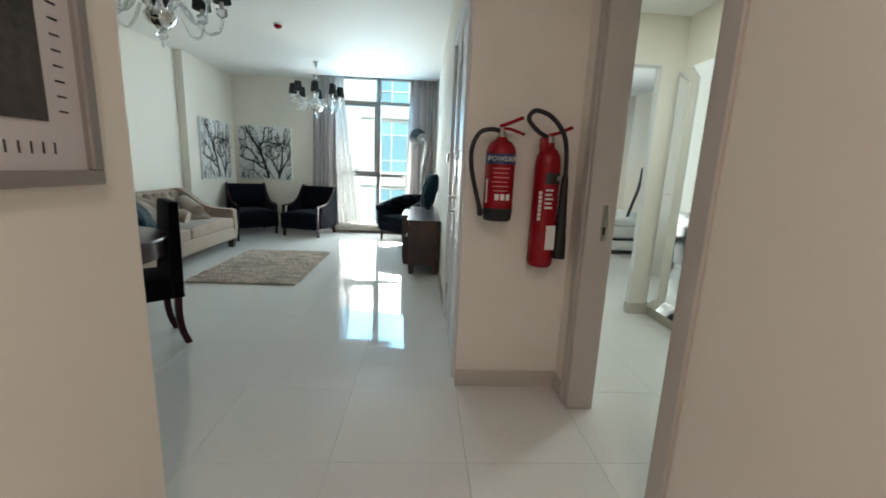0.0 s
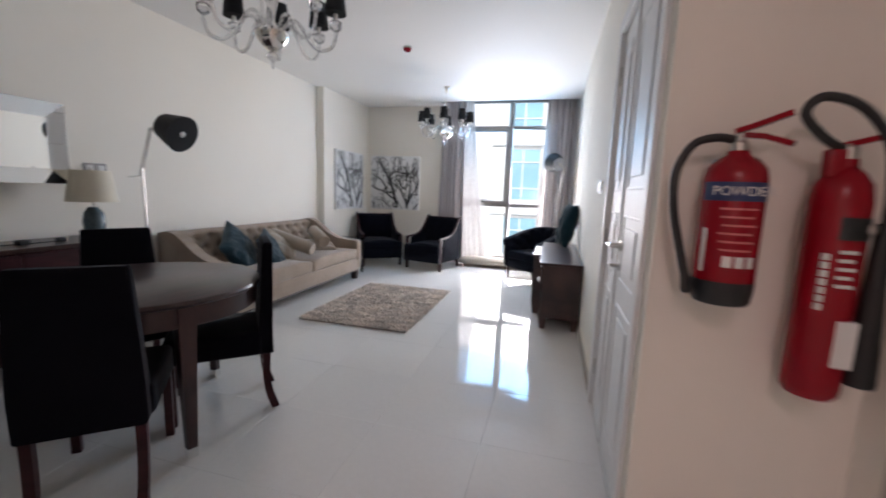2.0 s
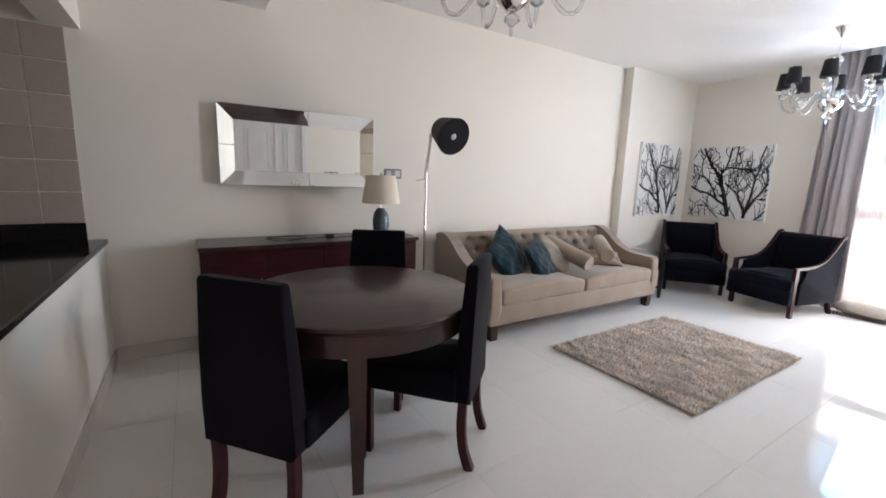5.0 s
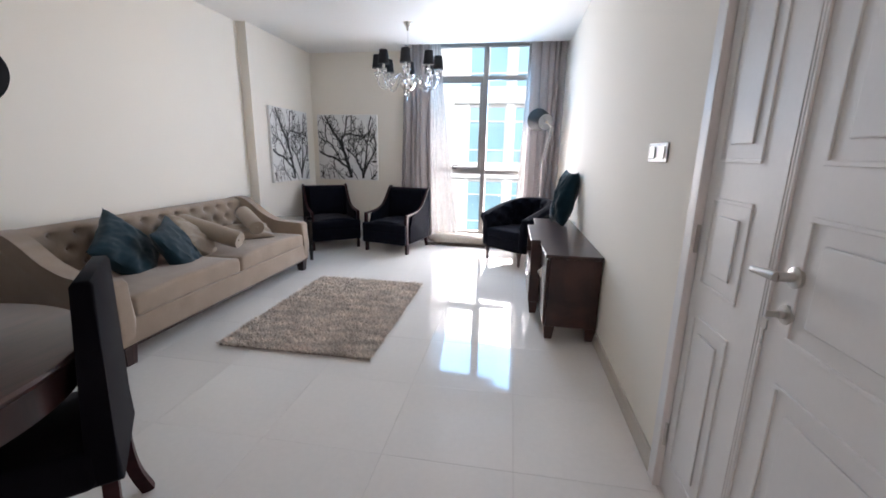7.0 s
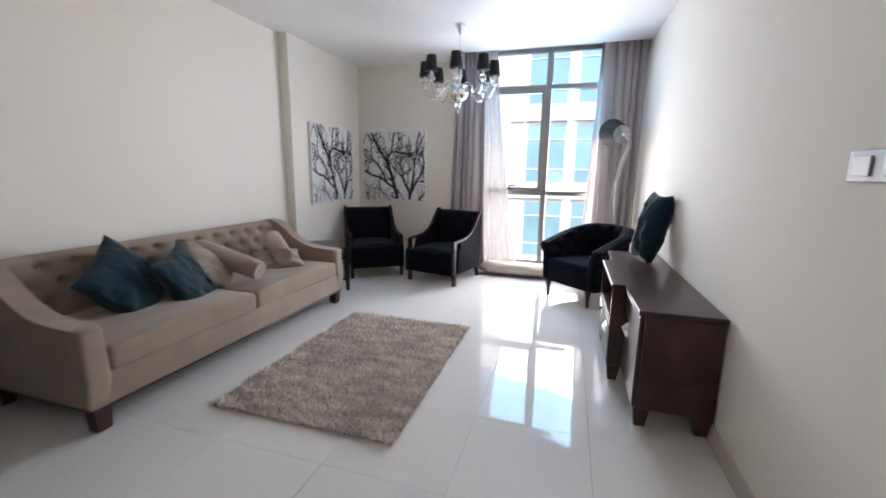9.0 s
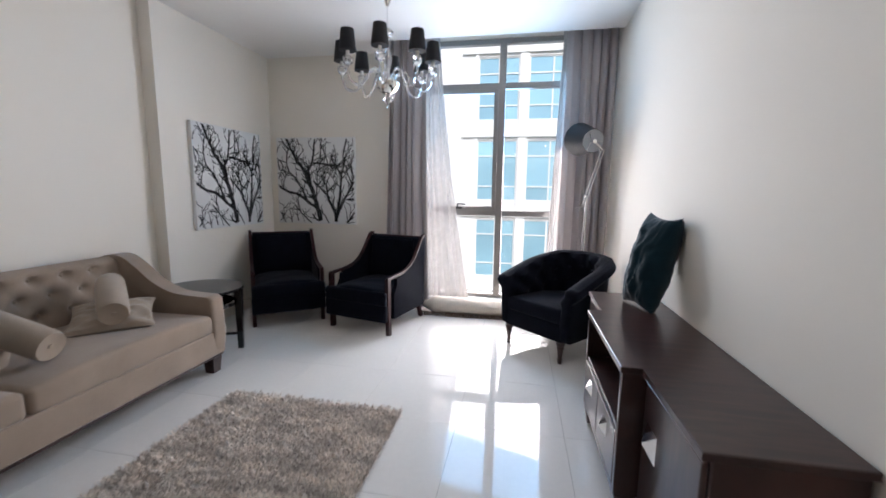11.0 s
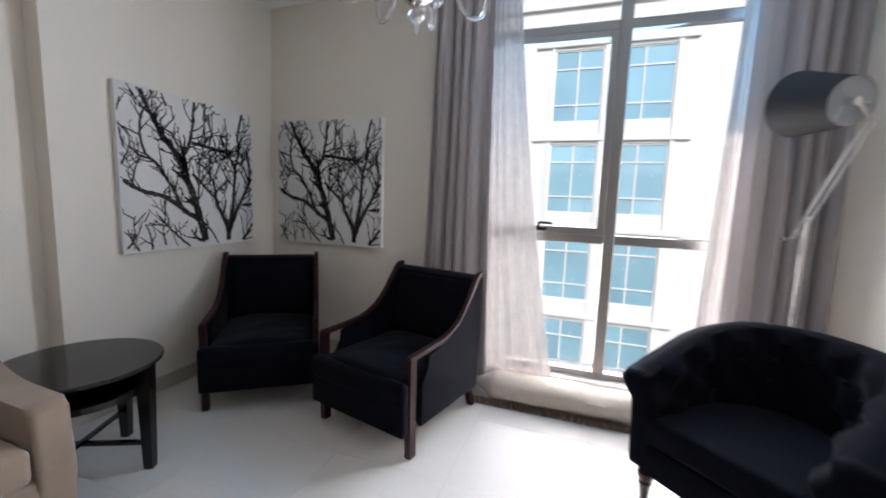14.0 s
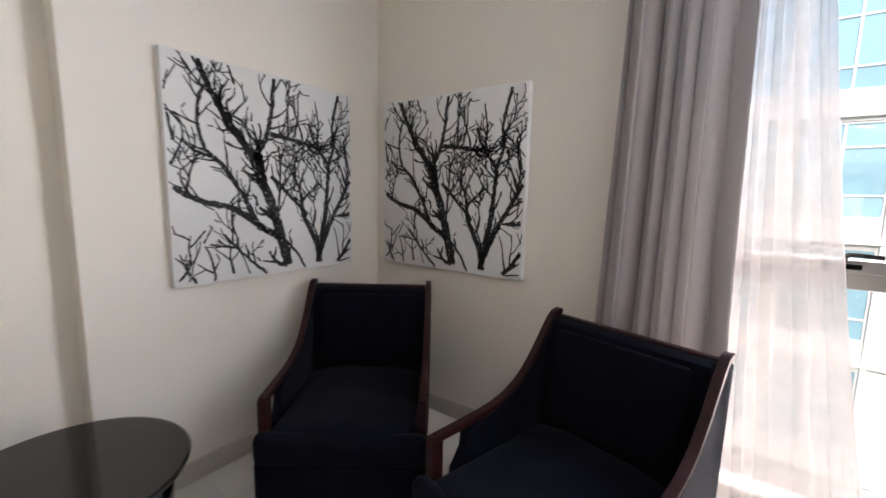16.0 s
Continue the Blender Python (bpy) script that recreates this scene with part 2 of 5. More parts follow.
# ---- mesh helpers ----
def link(name, bm, material, parent=None, label="", smooth=False):
    me = bpy.data.meshes.new(name)
    bmesh.ops.recalc_face_normals(bm, faces=bm.faces)
    bm.to_mesh(me)
    bm.free()
    me.materials.append(material)
    if smooth:
        me.shade_smooth()
        me.set_sharp_from_angle(angle=radians(40))
    ob = new(name, me)
    ob.parent = parent
    if label:
        ob["label"] = label
    return ob


def part(name, bm, material, parent, label="", smooth=True):
    return link(name, bm, material, parent, label, smooth)


def thing(name, label, category, group="", at=None):
    ob = new(name)
    ob.empty_display_size = 0.1
    if at is not None:
        ob.matrix_world = at
    return tagged(ob, label, category, group)


def box(bm, x0, x1, y0, y1, z0, z1, bev=0.0, seg=2, m=None):
    s = Matrix.Diagonal((abs(x1 - x0), abs(y1 - y0), abs(z1 - z0), 1))
    made = bmesh.ops.create_cube(bm, size=1, matrix=Matrix.Translation(((x0 + x1) / 2, (y0 + y1) / 2, (z0 + z1) / 2)) @ s)
    vs = made["verts"]
    if bev:
        es = list({e for v in vs for e in v.link_edges})
        r = bmesh.ops.bevel(bm, geom=es, offset=bev, segments=seg, profile=0.5, affect="EDGES")
        vs = r["verts"]
    if m is not None:
        bmesh.ops.transform(bm, matrix=m, verts=vs)
    return bm


def B(*a, **k):
    return box(bmesh.new(), *a, **k)


def lathe(bm, profile, seg=20, m=None):
    rings = []
    for r, z in profile:
        ring = []
        for i in range(seg):
            a = 2 * math.pi * i / seg
            p = Vector((r * math.cos(a), r * math.sin(a), z))
            ring.append(bm.verts.new(m @ p if m else p))
        rings.append(ring)
    for a, b in zip(rings, rings[1:]):
        for i in range(seg):
            j = (i + 1) % seg
            bm.faces.new((a[i], a[j], b[j], b[i]))
    for ring in (rings[0], rings[-1]):
        if (ring[0].co - ring[seg // 2].co).length > 1e-4:
            bm.faces.new(ring)
    return bm


def L(profile, seg=20, m=None):
    return lathe(bmesh.new(), profile, seg, m)


def tube(bm, pts, radius, seg=8):
    """A round bar along points; radius is one number or one a point."""
    pts = [Vector(p) for p in pts]
    rs = radius if isinstance(radius, (list, tuple)) else [radius] * len(pts)
    rings, side = [], None
    for i, p in enumerate(pts):
        d = (pts[min(i + 1, len(pts) - 1)] - pts[max(i - 1, 0)]).normalized()
        if side is None:
            side = d.orthogonal().normalized()
        side = (side - d * side.dot(d)).normalized()
        up = d.cross(side)
        rings.append([bm.verts.new(p + rs[i] * (math.cos(2 * math.pi * k / seg) * side + math.sin(2 * math.pi * k / seg) * up)) for k in range(seg)])
    for a, b in zip(rings, rings[1:]):
        for k in range(seg):
            bm.faces.new((a[k], a[(k + 1) % seg], b[(k + 1) % seg], b[k]))
    bm.faces.new(rings[0])
    bm.faces.new(rings[-1])
    return bm


def spline(pts, n=8):
    """A smooth line through points."""
    pts = [Vector(p) for p in pts]
    out = []
    for i in range(len(pts) - 1):
        p0, p1, p2, p3 = pts[max(i - 1, 0)], pts[i], pts[i + 1], pts[min(i + 2, len(pts) - 1)]
        for k in range(n):
            t = k / n
            out.append(0.5 * ((2 * p1) + (p2 - p0) * t + (2 * p0 - 5 * p1 + 4 * p2 - p3) * t * t + (3 * p1 - p0 - 3 * p2 + p3) * t ** 3))
    return out + [pts[-1]]


def prism(bm, outline, axis, a, b, bev=0.0, seg=2):
    """An outline (pairs) swept along an axis from a to b. axis x: pairs are y, z; y: x, z; z: x, y."""
    def at(p, q):
        return {"x": (q, p[0], p[1]), "y": (p[0], q, p[1]), "z": (p[0], p[1], q)}[axis]
    one, two = [bm.verts.new(at(p, a)) for p in outline], [bm.verts.new(at(p, b)) for p in outline]
    fs = [bm.faces.new(one), bm.faces.new(two)]
    n = len(outline)
    for i in range(n):
        fs.append(bm.faces.new((one[i], one[(i + 1) % n], two[(i + 1) % n], two[i])))
    if bev:
        es = list({e for f in fs[:2] for e in f.edges})
        bmesh.ops.bevel(bm, geom=es, offset=bev, segments=seg, profile=0.5, affect="EDGES")
    return bm


def bar(bm, pts, wide, deep):
    """A squared bar along points of the y-z plane (x, y, z), wide across x, deep across its run."""
    pts = [Vector(p) for p in pts]
    rings = []
    for i, p in enumerate(pts):
        d = (pts[min(i + 1, len(pts) - 1)] - pts[max(i - 1, 0)]).normalized()
        u = Vector((1, 0, 0)).cross(d).normalized()
        x = Vector((1, 0, 0))
        rings.append([bm.verts.new(p + x * sx * wide / 2 + u * su * deep / 2) for sx, su in ((-1, -1), (1, -1), (1, 1), (-1, 1))])
    for a, b in zip(rings, rings[1:]):
        for k in range(4):
            bm.faces.new((a[k], a[(k + 1) % 4], b[(k + 1) % 4], b[k]))
    bm.faces.new(rings[0])
    bm.faces.new(rings[-1])
    es = [e for e in bm.edges if e.calc_face_angle(0) > 1.2]
    bmesh.ops.bevel(bm, geom=es, offset=0.005, segments=2, profile=0.5, affect="EDGES")
    return bm


def cushion(w, h, t, n=30, sag=0.0, seed=0.0):
    """A stuffed square cover in its x-z plane, t thick along y, with drawn-in sides and pointed corners."""
    bm = bmesh.new()
    grids = []
    for side in (-1, 1):
        g = []
        for i in range(n + 1):
            row = []
            for j in range(n + 1):
                u, v = 2 * i / n - 1, 2 * j / n - 1
                k = (max(0, 1 - u * u) * max(0, 1 - v * v)) ** 0.42
                px = u * w / 2 * (1 - 0.10 * (1 - u * u * 0 - abs(v) ** 2) * abs(u) ** 3)
                pz = v * h / 2 * (1 - 0.10 * (1 - abs(u) ** 2) * abs(v) ** 3)
                wr = noise.noise(Vector((u * 2.5 + seed, v * 2.5, side + seed))) * 0.018 * min(1, k * 2)
                # soft creases that run in from the corners and seams
                cr = 1 - abs(noise.noise(Vector((u * 1.6 + v * 2.2 + seed * 3, (u - v) * 3.6, seed + 4 * side))))
                wr += (cr ** 5 - 0.4) * 0.010 * min(1, k * 1.6)
                row.append((px, side * t / 2 * k + wr * side + sag * (1 - v * v), pz))
            g.append(row)
        grids.append(g)
    vs = []
    for g, side in zip(grids, (-1, 1)):
        vg = [[bm.verts.new(p) for p in row] for row in g]
        vs.append(vg)
        for i in range(n):
            for j in range(n):
                bm.faces.new((vg[i][j], vg[i + 1][j], vg[i + 1][j + 1], vg[i][j + 1]))
    bmesh.ops.remove_doubles(bm, verts=bm.verts, dist=0.0008)
    return bm


def words(name, text, size, m, material, parent):
    cu = bpy.data.curves.new(name, "FONT")
    cu.body, cu.size, cu.align_x, cu.align_y = text, size, "CENTER", "CENTER"
    cu.extrude = 0.0005
    ob = bpy.data.objects.new(name, cu)
    scene.collection.objects.link(ob)
    dg = bpy.context.evaluated_depsgraph_get()
    me = bpy.data.meshes.new_from_object(ob.evaluated_get(dg))
    bpy.data.objects.remove(ob)
    me.materials.clear()
    me.materials.append(material)
    made = new(name, me)
    made.parent = parent
    made.matrix_local = m
    return made


def structure(name, bm, material, label, smooth=False):
    return tagged(link(name, bm, material, None, "", smooth), label, name.split("_")[0], kind="structure")


# ---- the shell ----
CZ = 2.78            # ceiling height
LX, PX, RX = -3.01, -2.895, 0.88
FY = 8.60
WX0, WX1, WZ0, WZ1 = -1.15, 0.70, 0.12, 2.87

bm = B(-3.2, 4.8, -1.0, 8.85, -0.20, -0.012)
floor = structure("floor", bm, GROUT, "polished cream porcelain tile floor with fine beige joints")

bm = B(LX - 0.12, LX, -0.92, 7.075, 0, CZ + 0.3)
box(bm, LX - 0.12, PX, 7.075, FY, 0, CZ + 0.3)
structure("wall_west", bm, WALL, "cream painted wall with a shallow projecting pier")

bm = B(LX - 0.12, WX0, FY, FY + 0.22, -0.1, 3.2)
box(bm, WX1, 2.1, FY, FY + 0.22, -0.1, 3.2)
box(bm, 4.3, 4.8, FY, FY + 0.22, -0.1, 3.2)
box(bm, WX0, WX1, FY, FY + 0.22, -0.1, WZ0)
box(bm, 2.1, 4.3, FY, FY + 0.22, -0.1, WZ0)
box(bm, WX0, WX1, FY, FY + 0.22, WZ1, 3.2)
box(bm, 2.1, 4.3, FY, FY + 0.22, WZ1, 3.2)
structure("wall_north", bm, WALL, "cream painted end wall around a tall window")

bm = B(RX, RX + 0.12, 2.912, 2.935, 0, CZ + 0.3)
box(bm, RX, RX + 0.12, 3.955, FY, 0, CZ + 0.3)
box(bm, RX, RX + 0.12, 2.935, 3.955, 2.19, CZ + 0.3)
structure("wall_east", bm, WALL, "plain cream painted long wall with a door")

bm = B(RX, 1.478, 2.79, 2.91, 0, CZ + 0.3)
structure("wall_pier", bm, WALL, "cream painted pier wall holding fire extinguishers")

bm = B(1.478, 1.60, -0.92, 1.765, 0, CZ + 0.3)
box(bm, 1.478, 1.60, 2.587, 4.12, 0, CZ + 0.3)
box(bm, 1.478, 1.60, 1.765, 2.587, 2.2, CZ + 0.3)
structure("wall_entrance", bm, WALL, "cream painted entrance wall with an open doorway")

bm = B(-0.55, -0.063, -0.92, 1.655, 0, CZ + 0.3)
structure("wall_kitchen", bm, WALL, "cream painted wall between entrance and kitchen")

bm = B(LX, -0.55, 1.60, 1.776, 0, 0.83)
box(bm, LX, -0.55, 1.60, 1.776, 2.15, CZ + 0.3)
structure("wall_hatch", bm, WALL, "low cream wall under an open kitchen hatch")

bm = B(LX - 0.12, 2.92, -1.04, -0.92, 0, CZ + 0.3)
structure("wall_south", bm, WALL, "plain cream painted wall behind the entrance")

structure("wall_hall", B(2.80, 2.92, -0.92, 4.119, 0, CZ + 0.3), WALL, "plain cream painted hall wall")
bm = B(2.62, 2.92, 4.12, 4.19, 0, CZ + 0.3)
box(bm, 1.0, 1.70, 4.12, 4.19, 0, CZ + 0.3)
box(bm, 1.70, 2.62, 4.12, 4.19, 2.18, CZ + 0.3)
box(bm, 2.92, 4.8, 4.12, 4.19, 0, CZ + 0.3)
structure("wall_bedroom", bm, WALL, "cream painted bedroom wall around an opening")
structure("wall_bedroom_east", B(4.68, 4.8, 4.191, FY, 0, CZ + 0.3), WALL, "plain cream painted bedroom side wall")

POCKET = 8.27
bm = B(LX - 0.12, RX + 0.06, -1.04, POCKET, CZ, CZ + 0.14)
box(bm, LX - 0.12, -1.40, POCKET, FY + 0.1, CZ, CZ + 0.14)
box(bm, -1.40, RX + 0.06, POCKET, FY + 0.2, 3.0, 3.14)
box(bm, -1.40, RX + 0.06, POCKET - 0.02, POCKET, CZ + 0.1, 3.1)
box(bm, RX + 0.062, 4.8, 4.12, FY + 0.2, CZ, CZ + 0.14)
box(bm, RX + 0.062, 2.92, -1.04, 4.118, 2.56, 2.7)
# unseen slab over all rooms, added to block sun at the ceiling gaps
box(bm, LX - 0.12, 4.8, -1.04, FY + 0.22, 3.2, 3.4)
tagged(link("ceiling", bm, CEIL), "plain white painted ceiling with a curtain pocket and an added slab above", "ceiling", kind="structure")

bm = B(LX, -0.55, 1.777, 2.83, 2.495, CZ)
structure("trim_bulkhead", bm, CEIL, "boxed white ceiling drop above the hatch")


def skirting(name, runs):
    bm = bmesh.new()
    for x0, x1, y0, y1 in runs:
        box(bm, x0, x1, y0, y1, 0, 0.1, 0.002, 1)
    return structure(name, bm, SKIRT, "low beige porcelain skirting")


skirting("baseboard_west", [(LX, LX + 0.012, 1.79, 7.06), (LX + 0.012, PX + 0.012, 7.063, 7.075), (PX, PX + 0.012, 7.076, FY - 0.013)])
skirting("baseboard_north", [(PX, WX0 - 0.05, FY - 0.012, FY)])
skirting("baseboard_east", [(RX - 0.012, RX, 4.02, FY)])
skirting("baseboard_pier", [(RX, 1.466, 2.778, 2.79), (1.466, 1.478, 2.65, 2.79)])
skirting("baseboard_hatch", [(LX + 0.013, -0.55, 1.776, 1.788)])
skirting("baseboard_hall", [(2.788, 2.80, -0.9, 4.107), (2.61, 2.80, 4.108, 4.12), (2.596, 2.608, 4.121, 4.19)])


# ---- tall window ----
def window(name, x0, x1, mull, label):
    w = tagged(thing(name, label, "window"), kind="structure")
    y0, y1 = FY + 0.03, FY + 0.10
    fr = bmesh.new()
    box(fr, x0, x0 + 0.055, y0, y1, WZ0, WZ1, 0.004, 1)
    box(fr, x1 - 0.055, x1, y0, y1, WZ0, WZ1, 0.004, 1)
    box(fr, x0 + 0.055, x1 - 0.055, y0, y1, WZ0, WZ0 + 0.05, 0.004, 1)
    box(fr, x0 + 0.055, x1 - 0.055, y0, y1, WZ1 - 0.05, WZ1, 0.004, 1)
    part("window_frame", fr, ALU, w, smooth=False)
    part("mullion", B(mull - 0.035, mull + 0.035, y0 - 0.012, y1, WZ0 + 0.05, WZ1 - 0.05, 0.004, 1), ALU, w, smooth=False)
    for a, b in ((x0 + 0.055, mull - 0.035), (mull + 0.035, x1 - 0.055)):
        for z in (1.075, 2.405):
            part("transom", B(a, b, y0 + 0.004, y1 - 0.004, z - 0.03, z + 0.03, 0.004, 1), ALU, w, smooth=False)
        for z0, z1 in ((WZ0 + 0.05, 1.045), (1.105, 2.375), (2.435, WZ1 - 0.05)):
            g = part("pane", B(a, b, FY + 0.062, FY + 0.068, z0, z1), GLASS, w, smooth=False)
            g.visible_shadow = False
    a, b = x0 + 0.055, mull - 0.035
    s = bmesh.new()
    for p in ((a, a + 0.045, 1.105, 2.375), (b - 0.045, b, 1.105, 2.375), (a + 0.045, b - 0.045, 1.105, 1.15), (a + 0.045, b - 0.045, 2.33, 2.375)):
        box(s, p[0], p[1], y0 - 0.016, y1 - 0.03, p[2], p[3], 0.004, 1)
    sash = part("sash", s, ALU, w, smooth=False)
    h = bmesh.new()
    box(h, -0.71, -0.61, y0 - 0.032, y0 - 0.016, 1.118, 1.138, 0.004, 2)
    tube(h, spline([(-0.66, y0 - 0.03, 1.13), (-0.658, y0 - 0.06, 1.165), (-0.64, y0 - 0.066, 1.172), (-0.57, y0 - 0.066, 1.168)], 5), 0.008)
    part("handle", h, BLACK, sash, "black window handle")
    part("window_sill", B(x0, x1, FY - 0.05, FY + 0.03, 0.05, WZ0 + 0.012, 0.004, 2), ALULIGHT, w)
    return w


window("window_1", WX0, WX1, -0.213, "tall grey aluminium window with one opening sash")
window("window_2", 2.1, 4.3, 3.2, "tall grey aluminium bedroom window")


# ---- doors ----
def groove(bm, x, y0, y1, z0, z1, w=0.012):
    for a in ((y0, y1, z0, z0 + w), (y0, y1, z1 - w, z1), (y0, y0 + w, z0 + w, z1 - w), (y1 - w, y1, z0 + w, z1 - w)):
        box(bm, x - 0.005, x + 0.002, *a, 0.002, 1)


door = tagged(thing("door_1", "closed white panelled double-leaf door with steel lever", "door"), kind="structure")
fr = bmesh.new()
for y0, y1, z0, z1 in ((2.875, 2.945, 0, 2.25), (3.945, 4.01, 0, 2.25), (2.945, 3.945, 2.18, 2.25)):
    box(fr, RX - 0.016, RX + 0.1, y0, y1, z0, z1, 0.004, 2)
part("door_frame", fr, WHITE, door, smooth=False)
for y0, y1, side in ((2.948, 3.517, "wide"), (3.523, 3.942, "narrow")):
    leaf = part("leaf", B(RX + 0.012, RX + 0.052, y0, y1, 0.006, 2.176, 0.003, 1), WHITE, door, side + " white door leaf", smooth=False)
    q0, q1 = (3.06, 3.425) if side == "wide" else (3.655, 3.89)
    for z0, z1 in ((0.16, 0.79), (0.90, 1.205), (1.317, 2.06)):
        g = bmesh.new()
        groove(g, RX + 0.012, q0, q1, z0, z1)
        box(g, RX + 0.006, RX + 0.013, q0 + 0.055, q1 - 0.055, z0 + 0.055, z1 - 0.055, 0.005, 2)
        part("panel", g, WHITE, leaf, smooth=False)
st = bmesh.new()
for k in range(3):
    box(st, RX + 0.004, RX + 0.013, 3.503 + k * 0.012, 3.512 + k * 0.012, 0.01, 2.17, 0.002, 1)
part("astragal", st, WHITE, door, smooth=False)
HM = pose(RX + 0.012, 3.43, 1.06, 0, -90, 0)
h = L([(0, 0), (0.026, 0), (0.026, 0.008), (0.012, 0.011), (0.011, 0.045), (0, 0.045)], 24, HM)
tube(h, [(RX - 0.035, 3.425, 1.06), (RX - 0.037, 3.455, 1.06), (RX - 0.04, 3.515, 1.056)], [0.012, 0.012, 0.009], 12)
part("door_handle", h, STEEL, door, "brushed steel lever handle")
h = L([(0, 0), (0.024, 0), (0.024, 0.008), (0.010, 0.010), (0.010, 0.022), (0, 0.022)], 24, pose(RX + 0.012, 3.435, 0.965, 0, -90, 0))
part("lock", h, STEEL, door, "steel lock rosette")
h = B(RX - 0.035, RX - 0.008, 3.434, 3.437, 0.957, 0.973, 0.001, 1)
box(h, RX - 0.034, RX - 0.030, 3.428, 3.452, 0.925, 0.952, 0.001, 1)
box(h, RX - 0.033, RX - 0.031, 3.437, 3.444, 0.885, 0.926)
part("key", h, STEEL, door, "steel key hanging in the lock", smooth=False)
for z in (0.25, 1.05, 1.95):
    part("hinge", L([(0, -0.05), (0.007, -0.05), (0.007, 0.05), (0, 0.05)], 10, pose(RX + 0.004, 3.944, z)), STEEL, door)

dw = tagged(thing("door_2", "grey painted frame of an open doorway", "door frame"), kind="structure")
fr = B(1.470, 1.612, 2.555, 2.587, 0, 2.2, 0.003, 1)
box(fr, 1.470, 1.612, 1.765, 1.797, 0, 2.2, 0.003, 1)
box(fr, 1.470, 1.612, 1.797, 2.555, 2.168, 2.2, 0.003, 1)
part("jamb", fr, FRAME, dw, smooth=False)
fr = B(1.462, 1.478, 2.588, 2.65, 0, 2.26, 0.003, 1)
box(fr, 1.462, 1.478, 1.70, 1.764, 0, 2.26, 0.003, 1)
box(fr, 1.462, 1.478, 1.764, 2.588, 2.2, 2.26, 0.003, 1)
part("architrave", fr, FRAME, dw, smooth=False)
part("strike_plate", B(1.545, 1.572, 2.550, 2.556, 0.93, 1.11, 0.002, 1), STEEL, dw, "steel strike plate", smooth=False)
# no real opening: a black block gives the darkness inside the latch hole
part("latch_hole_dark", B(1.552, 1.564, 2.548, 2.5515, 0.96, 1.0), BLACK, dw, smooth=False)

dw = tagged(thing("door_3", "white painted frame of the bedroom opening", "door frame"), kind="structure")
fr = B(2.608, 2.62, 4.116, 4.194, 0, 2.18, 0.003, 1)
box(fr, 1.70, 1.712, 4.116, 4.194, 0, 2.18, 0.003, 1)
box(fr, 1.712, 2.608, 4.116, 4.194, 2.168, 2.18, 0.003, 1)
part("jamb", fr, WHITE, dw, smooth=False)


